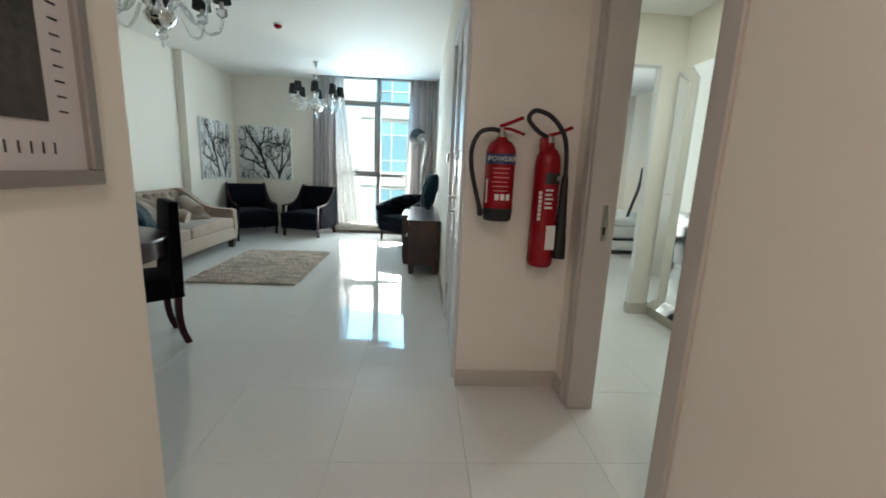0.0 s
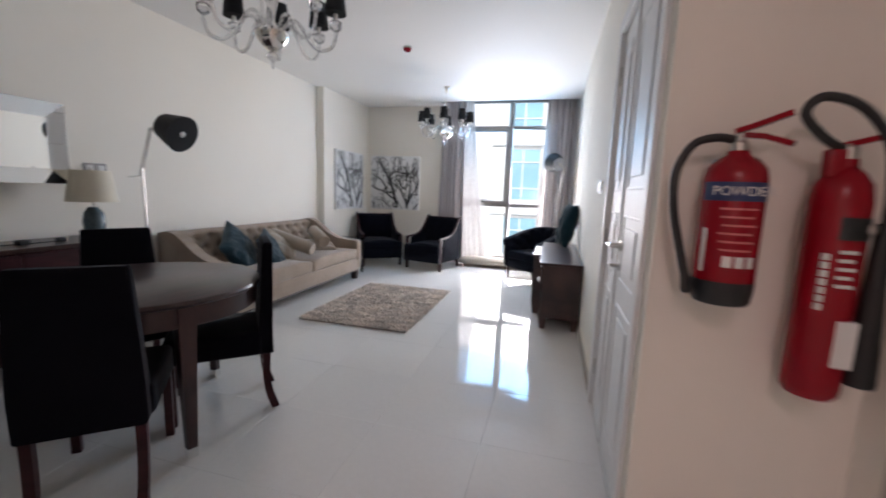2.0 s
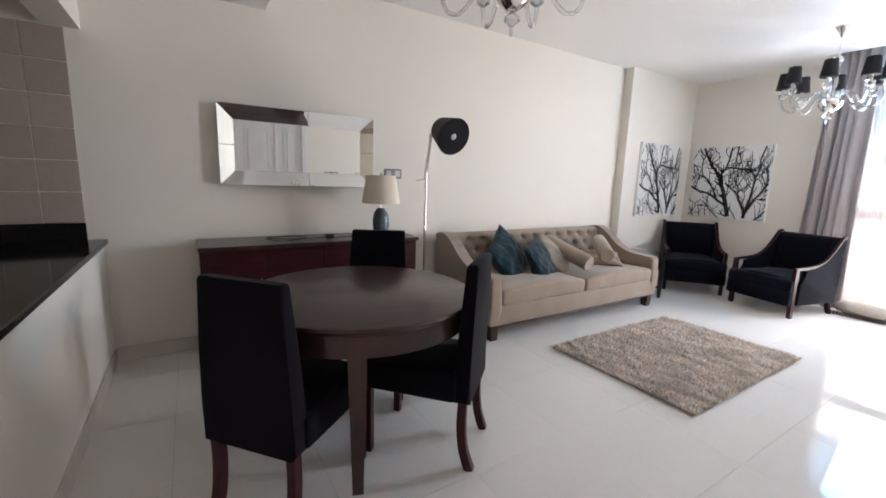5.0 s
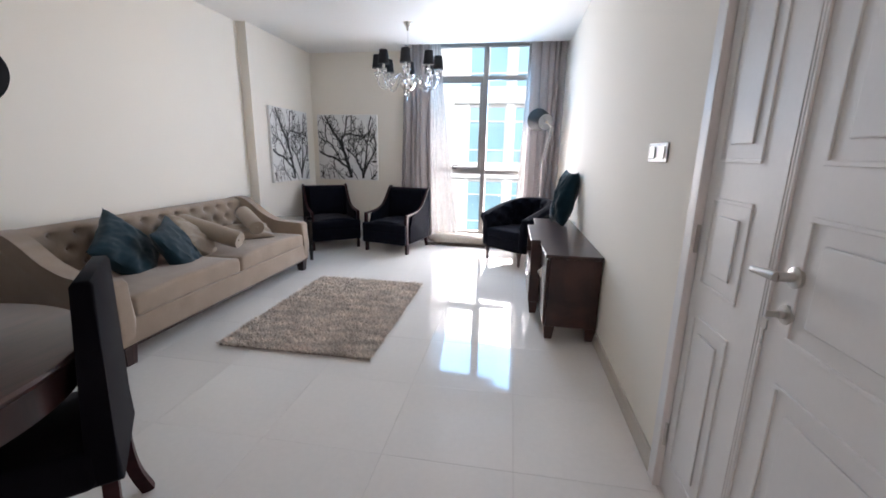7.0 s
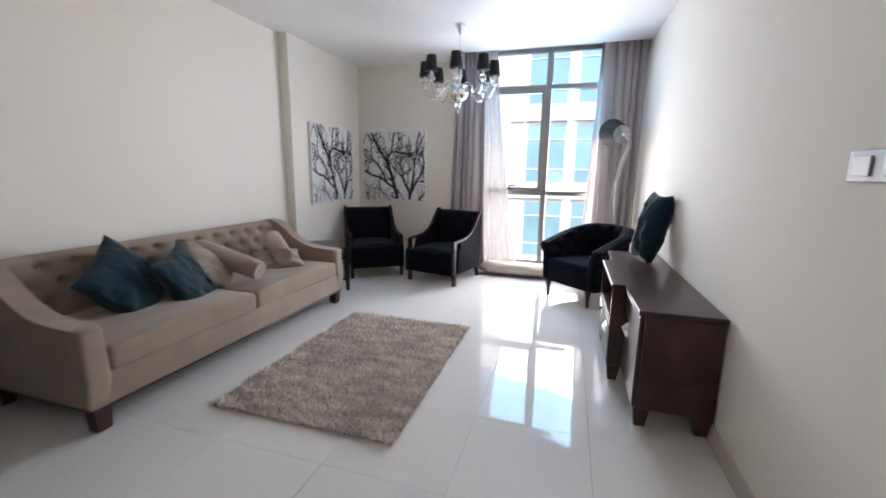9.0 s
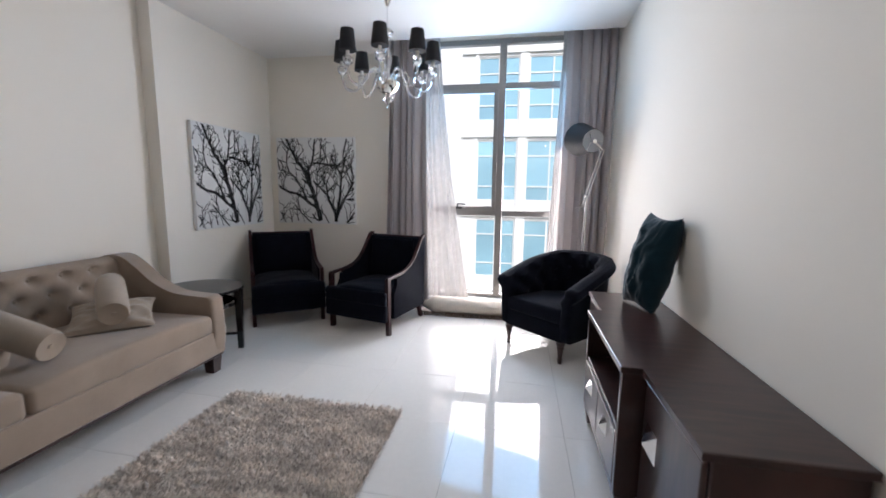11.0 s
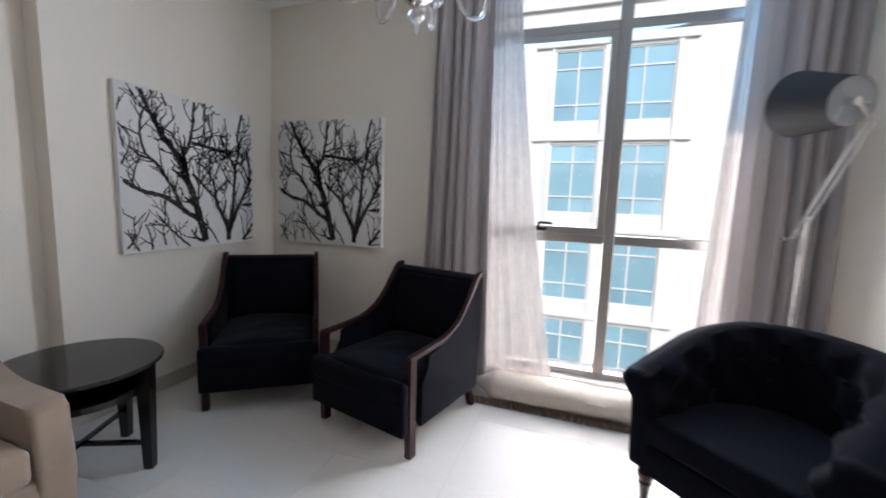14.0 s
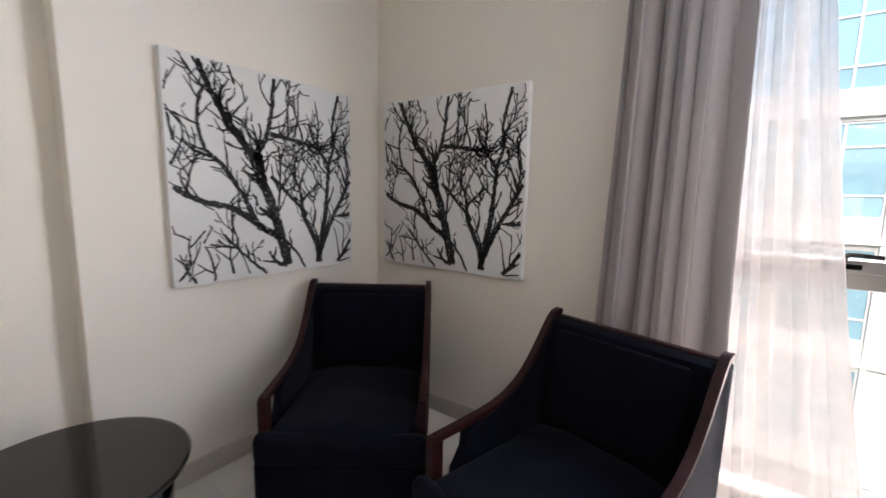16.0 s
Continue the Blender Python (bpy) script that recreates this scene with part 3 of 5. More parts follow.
# ---- sofa ----
def sofa():
    s = thing("sofa", "long taupe velvet sofa with deep-buttoned back and sloping arms", "sofa")
    y0, y1, xb, xf = 4.30, 6.655, -2.955, -2.055
    part("base", B(xb + 0.03, xf + 0.004, y0 + 0.01, y1 - 0.01, 0.135, 0.305, 0.015, 3), TAUPE, s)
    part("plinth", B(xb + 0.04, xf - 0.004, y0 + 0.02, y1 - 0.02, 0.118, 0.138, 0.004, 1), DARKWOOD, s, "dark wooden plinth strip")
    part("back_panel", B(xb, xb + 0.10, y0 + 0.02, y1 - 0.02, 0.14, 0.79, 0.02, 3), TAUPE, s)
    # buttoned face
    bm = bmesh.new()
    ya, yb, za, zb = y0 + 0.10, y1 - 0.10, 0.36, 0.815
    ny, nz = 150, 34
    pitch, rise, buttons = 0.178, 0.105, []
    for r in range(3):
        z = 0.535 + r * rise
        k = int((yb - ya) / pitch)
        for i in range(k + 1):
            y = ya + (i + (0.5 if r % 2 else 0.0) + 0.1) * pitch
            if ya + 0.05 < y < yb - 0.05:
                buttons.append((y, z))
    ys, zs = np.linspace(ya, yb, ny), np.linspace(za, zb, nz)
    YY, ZZ = np.meshgrid(ys, zs, indexing="ij")
    depth = 0.0 * YY
    for y, z in buttons:
        d = np.hypot(YY - y, (ZZ - z) * 1.1)
        depth = np.maximum(depth, np.exp(-(d / 0.028) ** 2) * 0.040 + np.exp(-(d / 0.075) ** 2) * 0.020)
    for y, z in buttons:
        for sy in (-1, 1):
            ex, ez = sy * pitch / 2, rise
            for t in np.linspace(0.1, 0.9, 5):
                if z + ez * t > 0.80:
                    continue
                d = np.hypot(YY - (y + ex * t), ZZ - (z + ez * t))
                depth = np.maximum(depth, np.exp(-(d / 0.022) ** 2) * 0.017)
    lean = xb + 0.235 - 0.10 * (ZZ - za) / (zb - za)
    curl = np.clip((ZZ - 0.765) / 0.05, 0, 1)
    XX = lean + 0.02 - depth * (1 - curl) - curl ** 2 * 0.075
    grid = [[bm.verts.new((XX[i, j], YY[i, j], ZZ[i, j])) for j in range(nz)] for i in range(ny)]
    for i in range(ny - 1):
        for j in range(nz - 1):
            bm.faces.new((grid[i][j], grid[i + 1][j], grid[i + 1][j + 1], grid[i][j + 1]))
    rear = [bm.verts.new((xb + 0.02, ys[i], 0.79)) for i in range(ny)]
    for i in range(ny - 1):
        bm.faces.new((grid[i][-1], grid[i + 1][-1], rear[i + 1], rear[i]))
    back = part("backrest", bm, TAUPE, s, "deep-buttoned taupe velvet backrest")
    button = bmesh.new()
    bmesh.ops.create_uvsphere(button, u_segments=8, v_segments=5, radius=0.013)
    first = None
    for y, z in buttons:
        x = xb + 0.235 - 0.10 * (z - za) / (zb - za) - 0.036
        if first is None:
            first = part("button", button, TAUPE, back)
            ob = first
        else:
            ob = new("button", first.data)
            ob.parent = back
        ob.location = (x, y, z)
    # arms
    outline = [(xb, 0.14), (xf + 0.002, 0.14), (xf + 0.012, 0.30), (xf + 0.006, 0.535)]
    top = spline([(0, xf - 0.02, 0.556), (0, xf - 0.16, 0.560), (0, xf - 0.32, 0.578), (0, xf - 0.47, 0.645), (0, xf - 0.60, 0.745), (0, xf - 0.70, 0.808), (0, xf - 0.80, 0.825), (0, xb, 0.80)], 5)
    outline += [(p.y, p.z) for p in top]
    for a, b in ((y0, y0 + 0.115), (y1 - 0.115, y1)):
        part("arm", prism(bmesh.new(), outline, "y", a, b, 0.022, 3), TAUPE, s)
    for a, b in ((y0 + 0.118, 5.447), (5.453, y1 - 0.118)):
        bm = B(xb + 0.16, xf + 0.012, a, b, 0.30, 0.432, 0.03, 4)
        bmesh.ops.subdivide_edges(bm, edges=[e for e in bm.edges if e.calc_length() > 0.3], cuts=8, use_grid_fill=True)
        for v in bm.verts:
            if v.co.z > 0.40:
                u = (v.co.y - a) / (b - a) * 2 - 1
                v.co.z += 0.022 * (1 - u * u) + 0.006 * noise.noise(v.co * 6)
        part("seat_cushion", bm, TAUPE, s)
    for y in (y0 + 0.075, y1 - 0.075):
        for x in (xf - 0.055, xb + 0.085):
            bm = bmesh.new()
            bmesh.ops.create_cone(bm, cap_ends=True, segments=4, radius1=0.047, radius2=0.060, depth=0.12, matrix=pose(x, y, 0.06, 0, 0, 45))
            part("leg", bm, DARKWOOD, s, smooth=False)


sofa()


def soft(name, w, h, t, m, material, label, category="cushion", group="", sag=0.0, seed=0.0):
    c = link(name, cushion(w, h, t, sag=sag, seed=seed), material, None, "", True)
    c.matrix_world = m
    tagged(c, label, category, group)
    return c


SC = "cushions on the sofa"
soft("cushion", 0.51, 0.51, 0.18, pose(-2.56, 4.90, 0.595, -47, 47, 68), TEAL, "teal velvet cushion standing on its corner on the sofa", group=SC, seed=1)
soft("cushion", 0.54, 0.44, 0.15, pose(-2.42, 5.22, 0.52, -64, 62, 52), TEAL, "dark teal velvet cushion slumped on the sofa seat", group=SC, seed=2)
soft("cushion", 0.44, 0.36, 0.15, pose(-2.52, 5.50, 0.56, -48, 34, 66), TAUPE2, "taupe satin cushion leaning on the sofa seat", group=SC, seed=3)
soft("cushion", 0.44, 0.44, 0.10, pose(-2.47, 6.20, 0.505, -80, 0, 45), TAUPE2, "taupe satin cushion lying flat on the sofa seat", group=SC, seed=4)


def bolster(a, b, r, material, label):
    a, b = Vector(a), Vector(b)
    ln = (b - a).length
    m = Matrix.Translation(a) @ (b - a).to_track_quat("Z", "Y").to_matrix().to_4x4()
    t = thing("bolster", label, "bolster", SC)
    bm = L([(r * 0.92, 0.0), (r, 0.012), (r * 1.02, ln / 2), (r, ln - 0.012), (r * 0.92, ln)], 24, m)
    part("cover", bm, TAUPE2, t)
    for z, d in ((0, -1), (ln, 1)):
        bm = L([(r * 0.93, z), (r * 0.9, z + d * 0.008), (r * 0.5, z + d * 0.003), (0.012, z + d * 0.001), (0.012, z + d * 0.008), (0, z + d * 0.009)], 24, m)
        part("gathered_end", bm, TAUPE2, t)


bolster((-2.73, 5.61, 0.69), (-2.20, 5.66, 0.535), 0.078, TAUPE2, "round taupe bolster leaning against the sofa back")
bolster((-2.60, 6.31, 0.68), (-2.27, 6.04, 0.58), 0.078, TAUPE2, "round pale taupe bolster propped near the sofa arm")

# ---- rug ----
rug = thing("rug", "shaggy mottled taupe rug lying on the tiles", "rug")
X0, X1, Y0, Y1 = -1.735, -0.635, 4.715, 6.315
part("backing", B(X0, X1, Y0, Y1, 0.0005, 0.012, 0.003, 1), RUG, rug, smooth=False)
PILE = mat("shaggy_pile", (0.78, 0.70, 0.62), 0.95, vary=0.0, Sheen_Weight=0.3, Specular_IOR_Level=0.1)
_t = PILE.node_tree
_geo, _r = _t.nodes.new("ShaderNodeNewGeometry"), _t.nodes.new("ShaderNodeMapRange")
_r.inputs["To Min"].default_value, _r.inputs["To Max"].default_value = 0.80, 1.16
_t.links.new(_geo.outputs["Random Per Island"], _r.inputs["Value"])
_big = [n for n in _t.nodes if n.type == "TEX_NOISE"][0]
_big.inputs["Scale"].default_value = 7
_mp = _t.nodes.new("ShaderNodeMapping")
_mp.inputs["Scale"].default_value = (0.7, 2.0, 1)
_co = [n for n in _t.nodes if n.type == "TEX_COORD"][0]
_t.links.new(_co.outputs["Object"], _mp.inputs[0])
_t.links.new(_mp.outputs[0], _big.inputs["Vector"])
_r2, _mul = _t.nodes.new("ShaderNodeMapRange"), _t.nodes.new("ShaderNodeMath")
_r2.inputs["From Min"].default_value, _r2.inputs["From Max"].default_value = 0.35, 0.65
_r2.inputs["To Min"].default_value, _r2.inputs["To Max"].default_value = 0.72, 1.22
_t.links.new(_big.outputs["Fac"], _r2.inputs["Value"])
_mul.operation = "MULTIPLY"
_t.links.new(_r.outputs[0], _mul.inputs[0])
_t.links.new(_r2.outputs[0], _mul.inputs[1])
_t.links.new(_mul.outputs[0], [n for n in _t.nodes if n.type == "HUE_SAT"][0].inputs["Value"])
rng = np.random.default_rng(5)
N = 42000
bx, by = rng.uniform(X0 - 0.004, X1 + 0.004, N), rng.uniform(Y0 - 0.004, Y1 + 0.004, N)
ang = rng.uniform(0, 2 * np.pi, N)
lean = rng.uniform(0.008, 0.034, N)
hgt = rng.uniform(0.014, 0.038, N)
wd = rng.uniform(0.0024, 0.005, N)
ca, sa = np.cos(ang), np.sin(ang)
P = np.zeros((N, 4, 3))
P[:, 0] = np.c_[bx - sa * wd, by + ca * wd, np.full(N, 0.008)]
P[:, 1] = np.c_[bx + sa * wd, by - ca * wd, np.full(N, 0.008)]
P[:, 2] = np.c_[bx + ca * lean + sa * wd * 0.6, by + sa * lean - ca * wd * 0.6, hgt]
P[:, 3] = np.c_[bx + ca * lean - sa * wd * 0.6, by + sa * lean + ca * wd * 0.6, hgt]
me = bpy.data.meshes.new("yarn")
me.from_pydata(P.reshape(-1, 3).tolist(), [], np.arange(N * 4).reshape(-1, 4).tolist())
me.materials.append(PILE)
pile = new("yarn", me)
pile.parent = rug
tagged(pile, "long tangled taupe yarn", kind="stuff")


# ---- media cabinet ----
def media():
    c = thing("media_cabinet", "long dark walnut media cabinet with a stepped front", "cabinet")
    top = 0.66
    xb = RX - 0.006
    ol = [(xb, 5.21), (0.485, 5.21), (0.485, 5.71), (0.405, 5.71), (0.405, 6.47), (0.485, 6.47), (0.485, 6.93), (xb, 6.93)]
    part("top", prism(bmesh.new(), ol, "z", top - 0.026, top, 0.004, 2), DARKWOOD, c, "polished dark walnut top", smooth=False)
    for y0, y1 in ((5.222, 5.70), (6.48, 6.918)):
        b = part("end_cupboard", B(0.515, xb - 0.004, y0, y1, 0.125, top - 0.027, 0.004, 1), DARKWOOD, c, smooth=False)
        d = part("door", B(0.495, 0.513, y0 + 0.006, y1 - 0.006, 0.135, top - 0.04, 0.003, 1), DARKWOOD, b, smooth=False)
    h = bmesh.new()
    bmesh.ops.create_cone(h, cap_ends=True, segments=4, radius1=0.075, radius2=0.004, depth=0.03, matrix=pose(0.48, 5.60, 0.43, 45, 0, 0) @ pose(0, 0, 0, 0, -90, 0))
    part("handle", h, CHROME, c, "faceted chrome handle", smooth=False)
    h = bmesh.new()
    bmesh.ops.create_cone(h, cap_ends=True, segments=4, radius1=0.075, radius2=0.004, depth=0.03, matrix=pose(0.48, 6.58, 0.43, 45, 0, 0) @ pose(0, 0, 0, 0, -90, 0))
    part("handle", h, CHROME, c, "faceted chrome handle", smooth=False)
    m = bmesh.new()
    for y0, y1 in ((5.715, 5.74), (6.44, 6.465)):
        box(m, 0.412, xb - 0.004, y0, y1, 0.125, top - 0.027, 0.003, 1)
    box(m, 0.412, xb - 0.004, 5.74, 6.44, 0.125, 0.15, 0.002, 1)
    box(m, 0.418, xb - 0.004, 5.74, 6.44, 0.385, 0.405, 0.002, 1)
    box(m, xb - 0.02, xb - 0.005, 5.74, 6.44, 0.15, top - 0.027)
    part("middle_carcass", m, DARKWOOD, c, "open middle shelf in dark walnut", smooth=False)
    for y0, y1 in ((5.744, 6.086), (6.094, 6.436)):
        d = part("drawer", B(0.410, 0.43, y0, y1, 0.155, 0.38, 0.003, 1), DARKWOOD, c, smooth=False)
        h = bmesh.new()
        bmesh.ops.create_cone(h, cap_ends=True, segments=4, radius1=0.05, radius2=0.004, depth=0.026, matrix=pose(0.398, (y0 + y1) / 2, 0.30, 45, 0, 0) @ pose(0, 0, 0, 0, -90, 0))
        part("handle", h, CHROME, d, "faceted chrome handle", smooth=False)
    for x, y in ((0.545, 5.265), (0.83, 5.265), (0.455, 5.75), (0.455, 6.43), (0.545, 6.875), (0.83, 6.875)):
        bm = bmesh.new()
        bmesh.ops.create_cone(bm, cap_ends=True, segments=4, radius1=0.036, radius2=0.056, depth=0.105, matrix=pose(x, y, 0.0745, 0, 0, 45))
        leg = part("leg", bm, DARKWOOD, c, smooth=False)
        bm = bmesh.new()
        bmesh.ops.create_cone(bm, cap_ends=True, segments=4, radius1=0.034, radius2=0.037, depth=0.022, matrix=pose(x, y, 0.011, 0, 0, 45))
        part("leg_cap", bm, CHROME, leg, "chrome foot cap", smooth=False)


media()
soft("cushion", 0.28, 0.55, 0.20, pose(0.752, 6.60, 0.922, 0, 0, 0) @ pose(0, 0, 0, 0, 12, 0) @ pose(0, 0, 0, 0, 0, -72), TEAL, "teal velvet cushion standing on the cabinet against the wall", seed=7)


# ---- chandeliers ----
def chandelier(m):
    c = thing("chandelier", "glass arm chandelier with small black shades", "chandelier", "chandeliers", m)
    part("canopy", L([(0.001, 0), (0.055, 0), (0.052, -0.012), (0.028, -0.04), (0.012, -0.085), (0.001, -0.086)], 20), SILVER, c, "silvered ceiling canopy")
    part("stem", tube(bmesh.new(), [(0, 0, -0.08), (0, 0, -0.25)], 0.006), CHROME, c)
    part("top_knob", L([(0.001, -0.235), (0.03, -0.245), (0.045, -0.262), (0.045, -0.275), (0.02, -0.295), (0.028, -0.31), (0.012, -0.33), (0.001, -0.332)], 20), GLASSY, c, "clear glass knob")
    part("column", L([(0.001, -0.33), (0.014, -0.335), (0.012, -0.38), (0.03, -0.42), (0.036, -0.45), (0.026, -0.50), (0.016, -0.55), (0.03, -0.58), (0.022, -0.61), (0.001, -0.612)], 18), GLASSY, c, "turned clear glass column")
    part("bowl", L([(0.001, -0.60), (0.075, -0.605), (0.092, -0.625), (0.088, -0.655), (0.06, -0.69), (0.025, -0.715), (0.001, -0.718)], 24), SILVER, c, "silvered glass bowl")
    part("finial", L([(0.001, -0.715), (0.012, -0.72), (0.034, -0.74), (0.036, -0.752), (0.018, -0.768), (0.009, -0.775), (0.007, -0.81), (0.001, -0.815)], 16), GLASSY, c, "clear glass finial")
    for k in range(8):
        a = pose(0, 0, 0, 0, 0, 45 * k + 10)
        pts = [a @ p for p in spline([(0.05, 0, -0.61), (0.10, 0, -0.545), (0.15, 0, -0.56), (0.20, 0, -0.64), (0.26, 0, -0.685), (0.325, 0, -0.665), (0.352, 0, -0.60), (0.352, 0, -0.56)], 5)]
        arm = part("arm", tube(bmesh.new(), pts, 0.0095, 8), GLASSY, c, "curved clear glass arm")
        q = a @ pose(0.352, 0, 0)
        part("cup", L([(0.001, -0.575), (0.016, -0.57), (0.034, -0.555), (0.036, -0.52), (0.03, -0.515), (0.001, -0.52)], 14, q), GLASSY, arm, "ribbed clear glass cup")
        part("candle", L([(0.001, -0.52), (0.013, -0.52), (0.013, -0.42), (0.001, -0.42)], 12, q), SHADEIN, arm, "white candle sleeve")
        sh = bmesh.new()
        lathe(sh, [(0.063, -0.475), (0.046, -0.335), (0.0445, -0.335), (0.0615, -0.475), (0.063, -0.475)], 24, q)
        part("shade", sh, SHADE, arm, "small black drum shade")
        part("lining", L([(0.0605, -0.474), (0.0445, -0.338), (0.0438, -0.338), (0.0598, -0.474), (0.0605, -0.474)], 24, q), SHADEIN, arm, "white shade lining")
    return c


ch = chandelier(pose(-1.037, 7.33, CZ) @ Matrix.Diagonal((1, 1, 1.035, 1)))
copy_thing(ch, pose(-1.06, 3.522, CZ, 0, 0, 20) @ Matrix.Diagonal((1, 1, 0.985, 1)))

det = thing("smoke_detector", "small red smoke detector on the ceiling", "detector")
part("base", L([(0.001, CZ), (0.048, CZ), (0.048, CZ - 0.012), (0.001, CZ - 0.012)], 24, pose(-1.045, 5.68, 0)), PLASTIC, det, "white mounting base")
part("cap", L([(0.043, CZ - 0.012), (0.041, CZ - 0.03), (0.028, CZ - 0.044), (0.001, CZ - 0.048)], 24, pose(-1.045, 5.68, 0)), RED, det)
# unseen ring, added round the entrance lamp
dl = thing("downlight", "round recessed ceiling downlight added out of view in the entrance", "downlight")
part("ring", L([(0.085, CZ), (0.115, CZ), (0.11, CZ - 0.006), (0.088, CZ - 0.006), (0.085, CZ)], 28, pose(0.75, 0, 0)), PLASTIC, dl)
dl = thing("downlight", "round recessed downlight in the low hall ceiling", "downlight")
part("ring", L([(0.085, 2.56), (0.115, 2.56), (0.11, 2.554), (0.088, 2.554), (0.085, 2.56)], 28, pose(2.22, 3.05, 0)), PLASTIC, dl)


# ---- pictures ----
def branches(w, h, seed):
    """Bare winter branches as flat ribbons inside a w by h sheet (x, z)."""
    rnd = random.Random(seed)
    dark, pale = bmesh.new(), bmesh.new()

    def strip(bm, pts, y):
        last = None
        for i, (x, z, r) in enumerate(pts):
            x2, z2, _ = pts[min(i + 1, len(pts) - 1)]
            x1, z1, _ = pts[max(i - 1, 0)]
            dx, dz = x2 - x1, z2 - z1
            n = math.hypot(dx, dz) or 1
            ok = abs(x) < w / 2 - r - 0.002 and r + 0.002 < z < h - r - 0.002
            now = (bm.verts.new((x - dz / n * r, y, z + dx / n * r)), bm.verts.new((x + dz / n * r, y, z - dx / n * r))) if ok else None
            if last and now:
                bm.faces.new((last[0], last[1], now[1], now[0]))
            last = now

    def twig(bm, x, z, a, r, ln, level, y):
        """A twig that leaves its limb sideways and bends upward, with shorter ones on it."""
        pts, n = [], max(6, int(ln / 0.011))
        for i in range(n):
            pts.append((x, z, max(r * (1 - 0.6 * i / n) * rnd.uniform(0.75, 1.2), 0.0026)))
            a += -0.07 * a * rnd.uniform(0.2, 1.6) + rnd.uniform(-0.2, 0.2)
            x += math.sin(a) * ln / n
            z += math.cos(a) * ln / n
            if level < 2 and i > 1 and rnd.random() < 0.17:
                twig(bm, x, z, a + rnd.choice((-1, 1)) * rnd.uniform(0.5, 1.1), r * 0.66, ln * rnd.uniform(0.35, 0.7), level + 1, y)
        strip(bm, pts, y)

    def limb(bm, line, r0, r1, y, dense=0.17):
        way = spline([((px - 0.5) * w, 0, pz * h) for px, pz in line], 14)
        n = len(way)
        pts = []
        for i, p in enumerate(way):
            t = i / (n - 1)
            r = (r0 + (r1 - r0) * t) * rnd.uniform(0.82, 1.15)
            x, z = p[0] + rnd.uniform(-0.003, 0.003), p[2] + rnd.uniform(-0.003, 0.003)
            pts.append((x, z, r))
            if i > 2 and rnd.random() < dense:
                q = way[max(i - 1, 0)]
                a = math.atan2(p[0] - q[0], p[2] - q[2])
                twig(bm, x, z, a + rnd.choice((-1, 1)) * rnd.uniform(0.45, 1.15), max(r * 0.48, 0.0055), rnd.uniform(0.08, 0.22), 0, y)
        strip(bm, pts, y)

    ink = -0.0008
    limb(dark, [(0.56, 0), (0.50, 0.25), (0.43, 0.47), (0.376, 0.59), (0.27, 0.73), (0.19, 0.87), (0.13, 1)], 0.027, 0.012, ink)
    limb(dark, [(0.385, 0.58), (0.45, 0.70), (0.485, 0.84), (0.50, 1)], 0.014, 0.010, ink)
    limb(dark, [(0.52, 0.18), (0.40, 0.255), (0.27, 0.34), (0.12, 0.38), (0.0, 0.45)], 0.018, 0.011, ink)
    limb(dark, [(0.39, 0.27), (0.31, 0.42), (0.23, 0.54), (0.15, 0.62), (0.13, 0.76), (0.16, 0.88)], 0.011, 0.007, ink)
    limb(dark, [(0.75, 0), (0.745, 0.12), (0.655, 0.31), (0.64, 0.43), (0.57, 0.56)], 0.021, 0.006, ink)
    limb(dark, [(0.755, 0.06), (0.80, 0.29), (0.817, 0.44), (0.825, 0.58), (0.74, 0.69), (0.70, 0.80)], 0.018, 0.007, ink)
    limb(dark, [(0.825, 0.57), (0.87, 0.70), (0.86, 0.80), (0.91, 1)], 0.010, 0.009, ink)
    limb(dark, [(0.77, 0.10), (0.85, 0.27), (0.91, 0.37), (0.957, 0.45), (1.0, 0.52)], 0.014, 0.011, ink)
    limb(dark, [(0.955, 0.45), (0.97, 0.60), (0.94, 0.72)], 0.007, 0.005, ink, 0.3)
    limb(dark, [(0.47, 0.50), (0.57, 0.41), (0.68, 0.30)], 0.011, 0.009, ink, 0.12)
    limb(dark, [(0.47, 0.71), (0.61, 0.695), (0.76, 0.675), (0.86, 0.71)], 0.013, 0.006, ink, 0.3)
    limb(dark, [(0.90, 0.29), (1.0, 0.29)], 0.009, 0.009, ink, 0)
    limb(dark, [(0.86, 0.0), (0.93, 0.06), (1.0, 0.17)], 0.012, 0.009, ink, 0.3)
    limb(dark, [(0.48, 0.22), (0.52, 0.45), (0.515, 0.66)], 0.006, 0.006, ink, 0.3)
    limb(dark, [(0.44, 0.0), (0.33, 0.10), (0.22, 0.22)], 0.008, 0.005, ink, 0.2)
    limb(dark, [(0.53, 0.18), (0.62, 0.08), (0.66, 0.0)], 0.008, 0.006, ink, 0.1)
    for px, pz, a, ln in ((0.02, 0.02, 0.9, 0.22), (0.09, 0.0, -0.3, 0.16), (0.17, 0.0, 0.1, 0.18), (0.26, 0.02, -0.5, 0.16), (0.03, 0.62, 0.1, 0.20), (0.0, 0.50, 0.5, 0.24),
                          (0.57, 0.70, -0.1, 0.26), (0.61, 0.70, 0.15, 0.26), (0.66, 0.69, -0.2, 0.22), (0.75, 0.68, 0.25, 0.24), (0.27, 0.74, 0.5, 0.16), (0.30, 0.90, -0.5, 0.14), (0.60, 0.42, 0.2, 0.22)):
        twig(dark, (px - 0.5) * w, pz * h + 0.01, a, 0.007, ln, 0, ink)
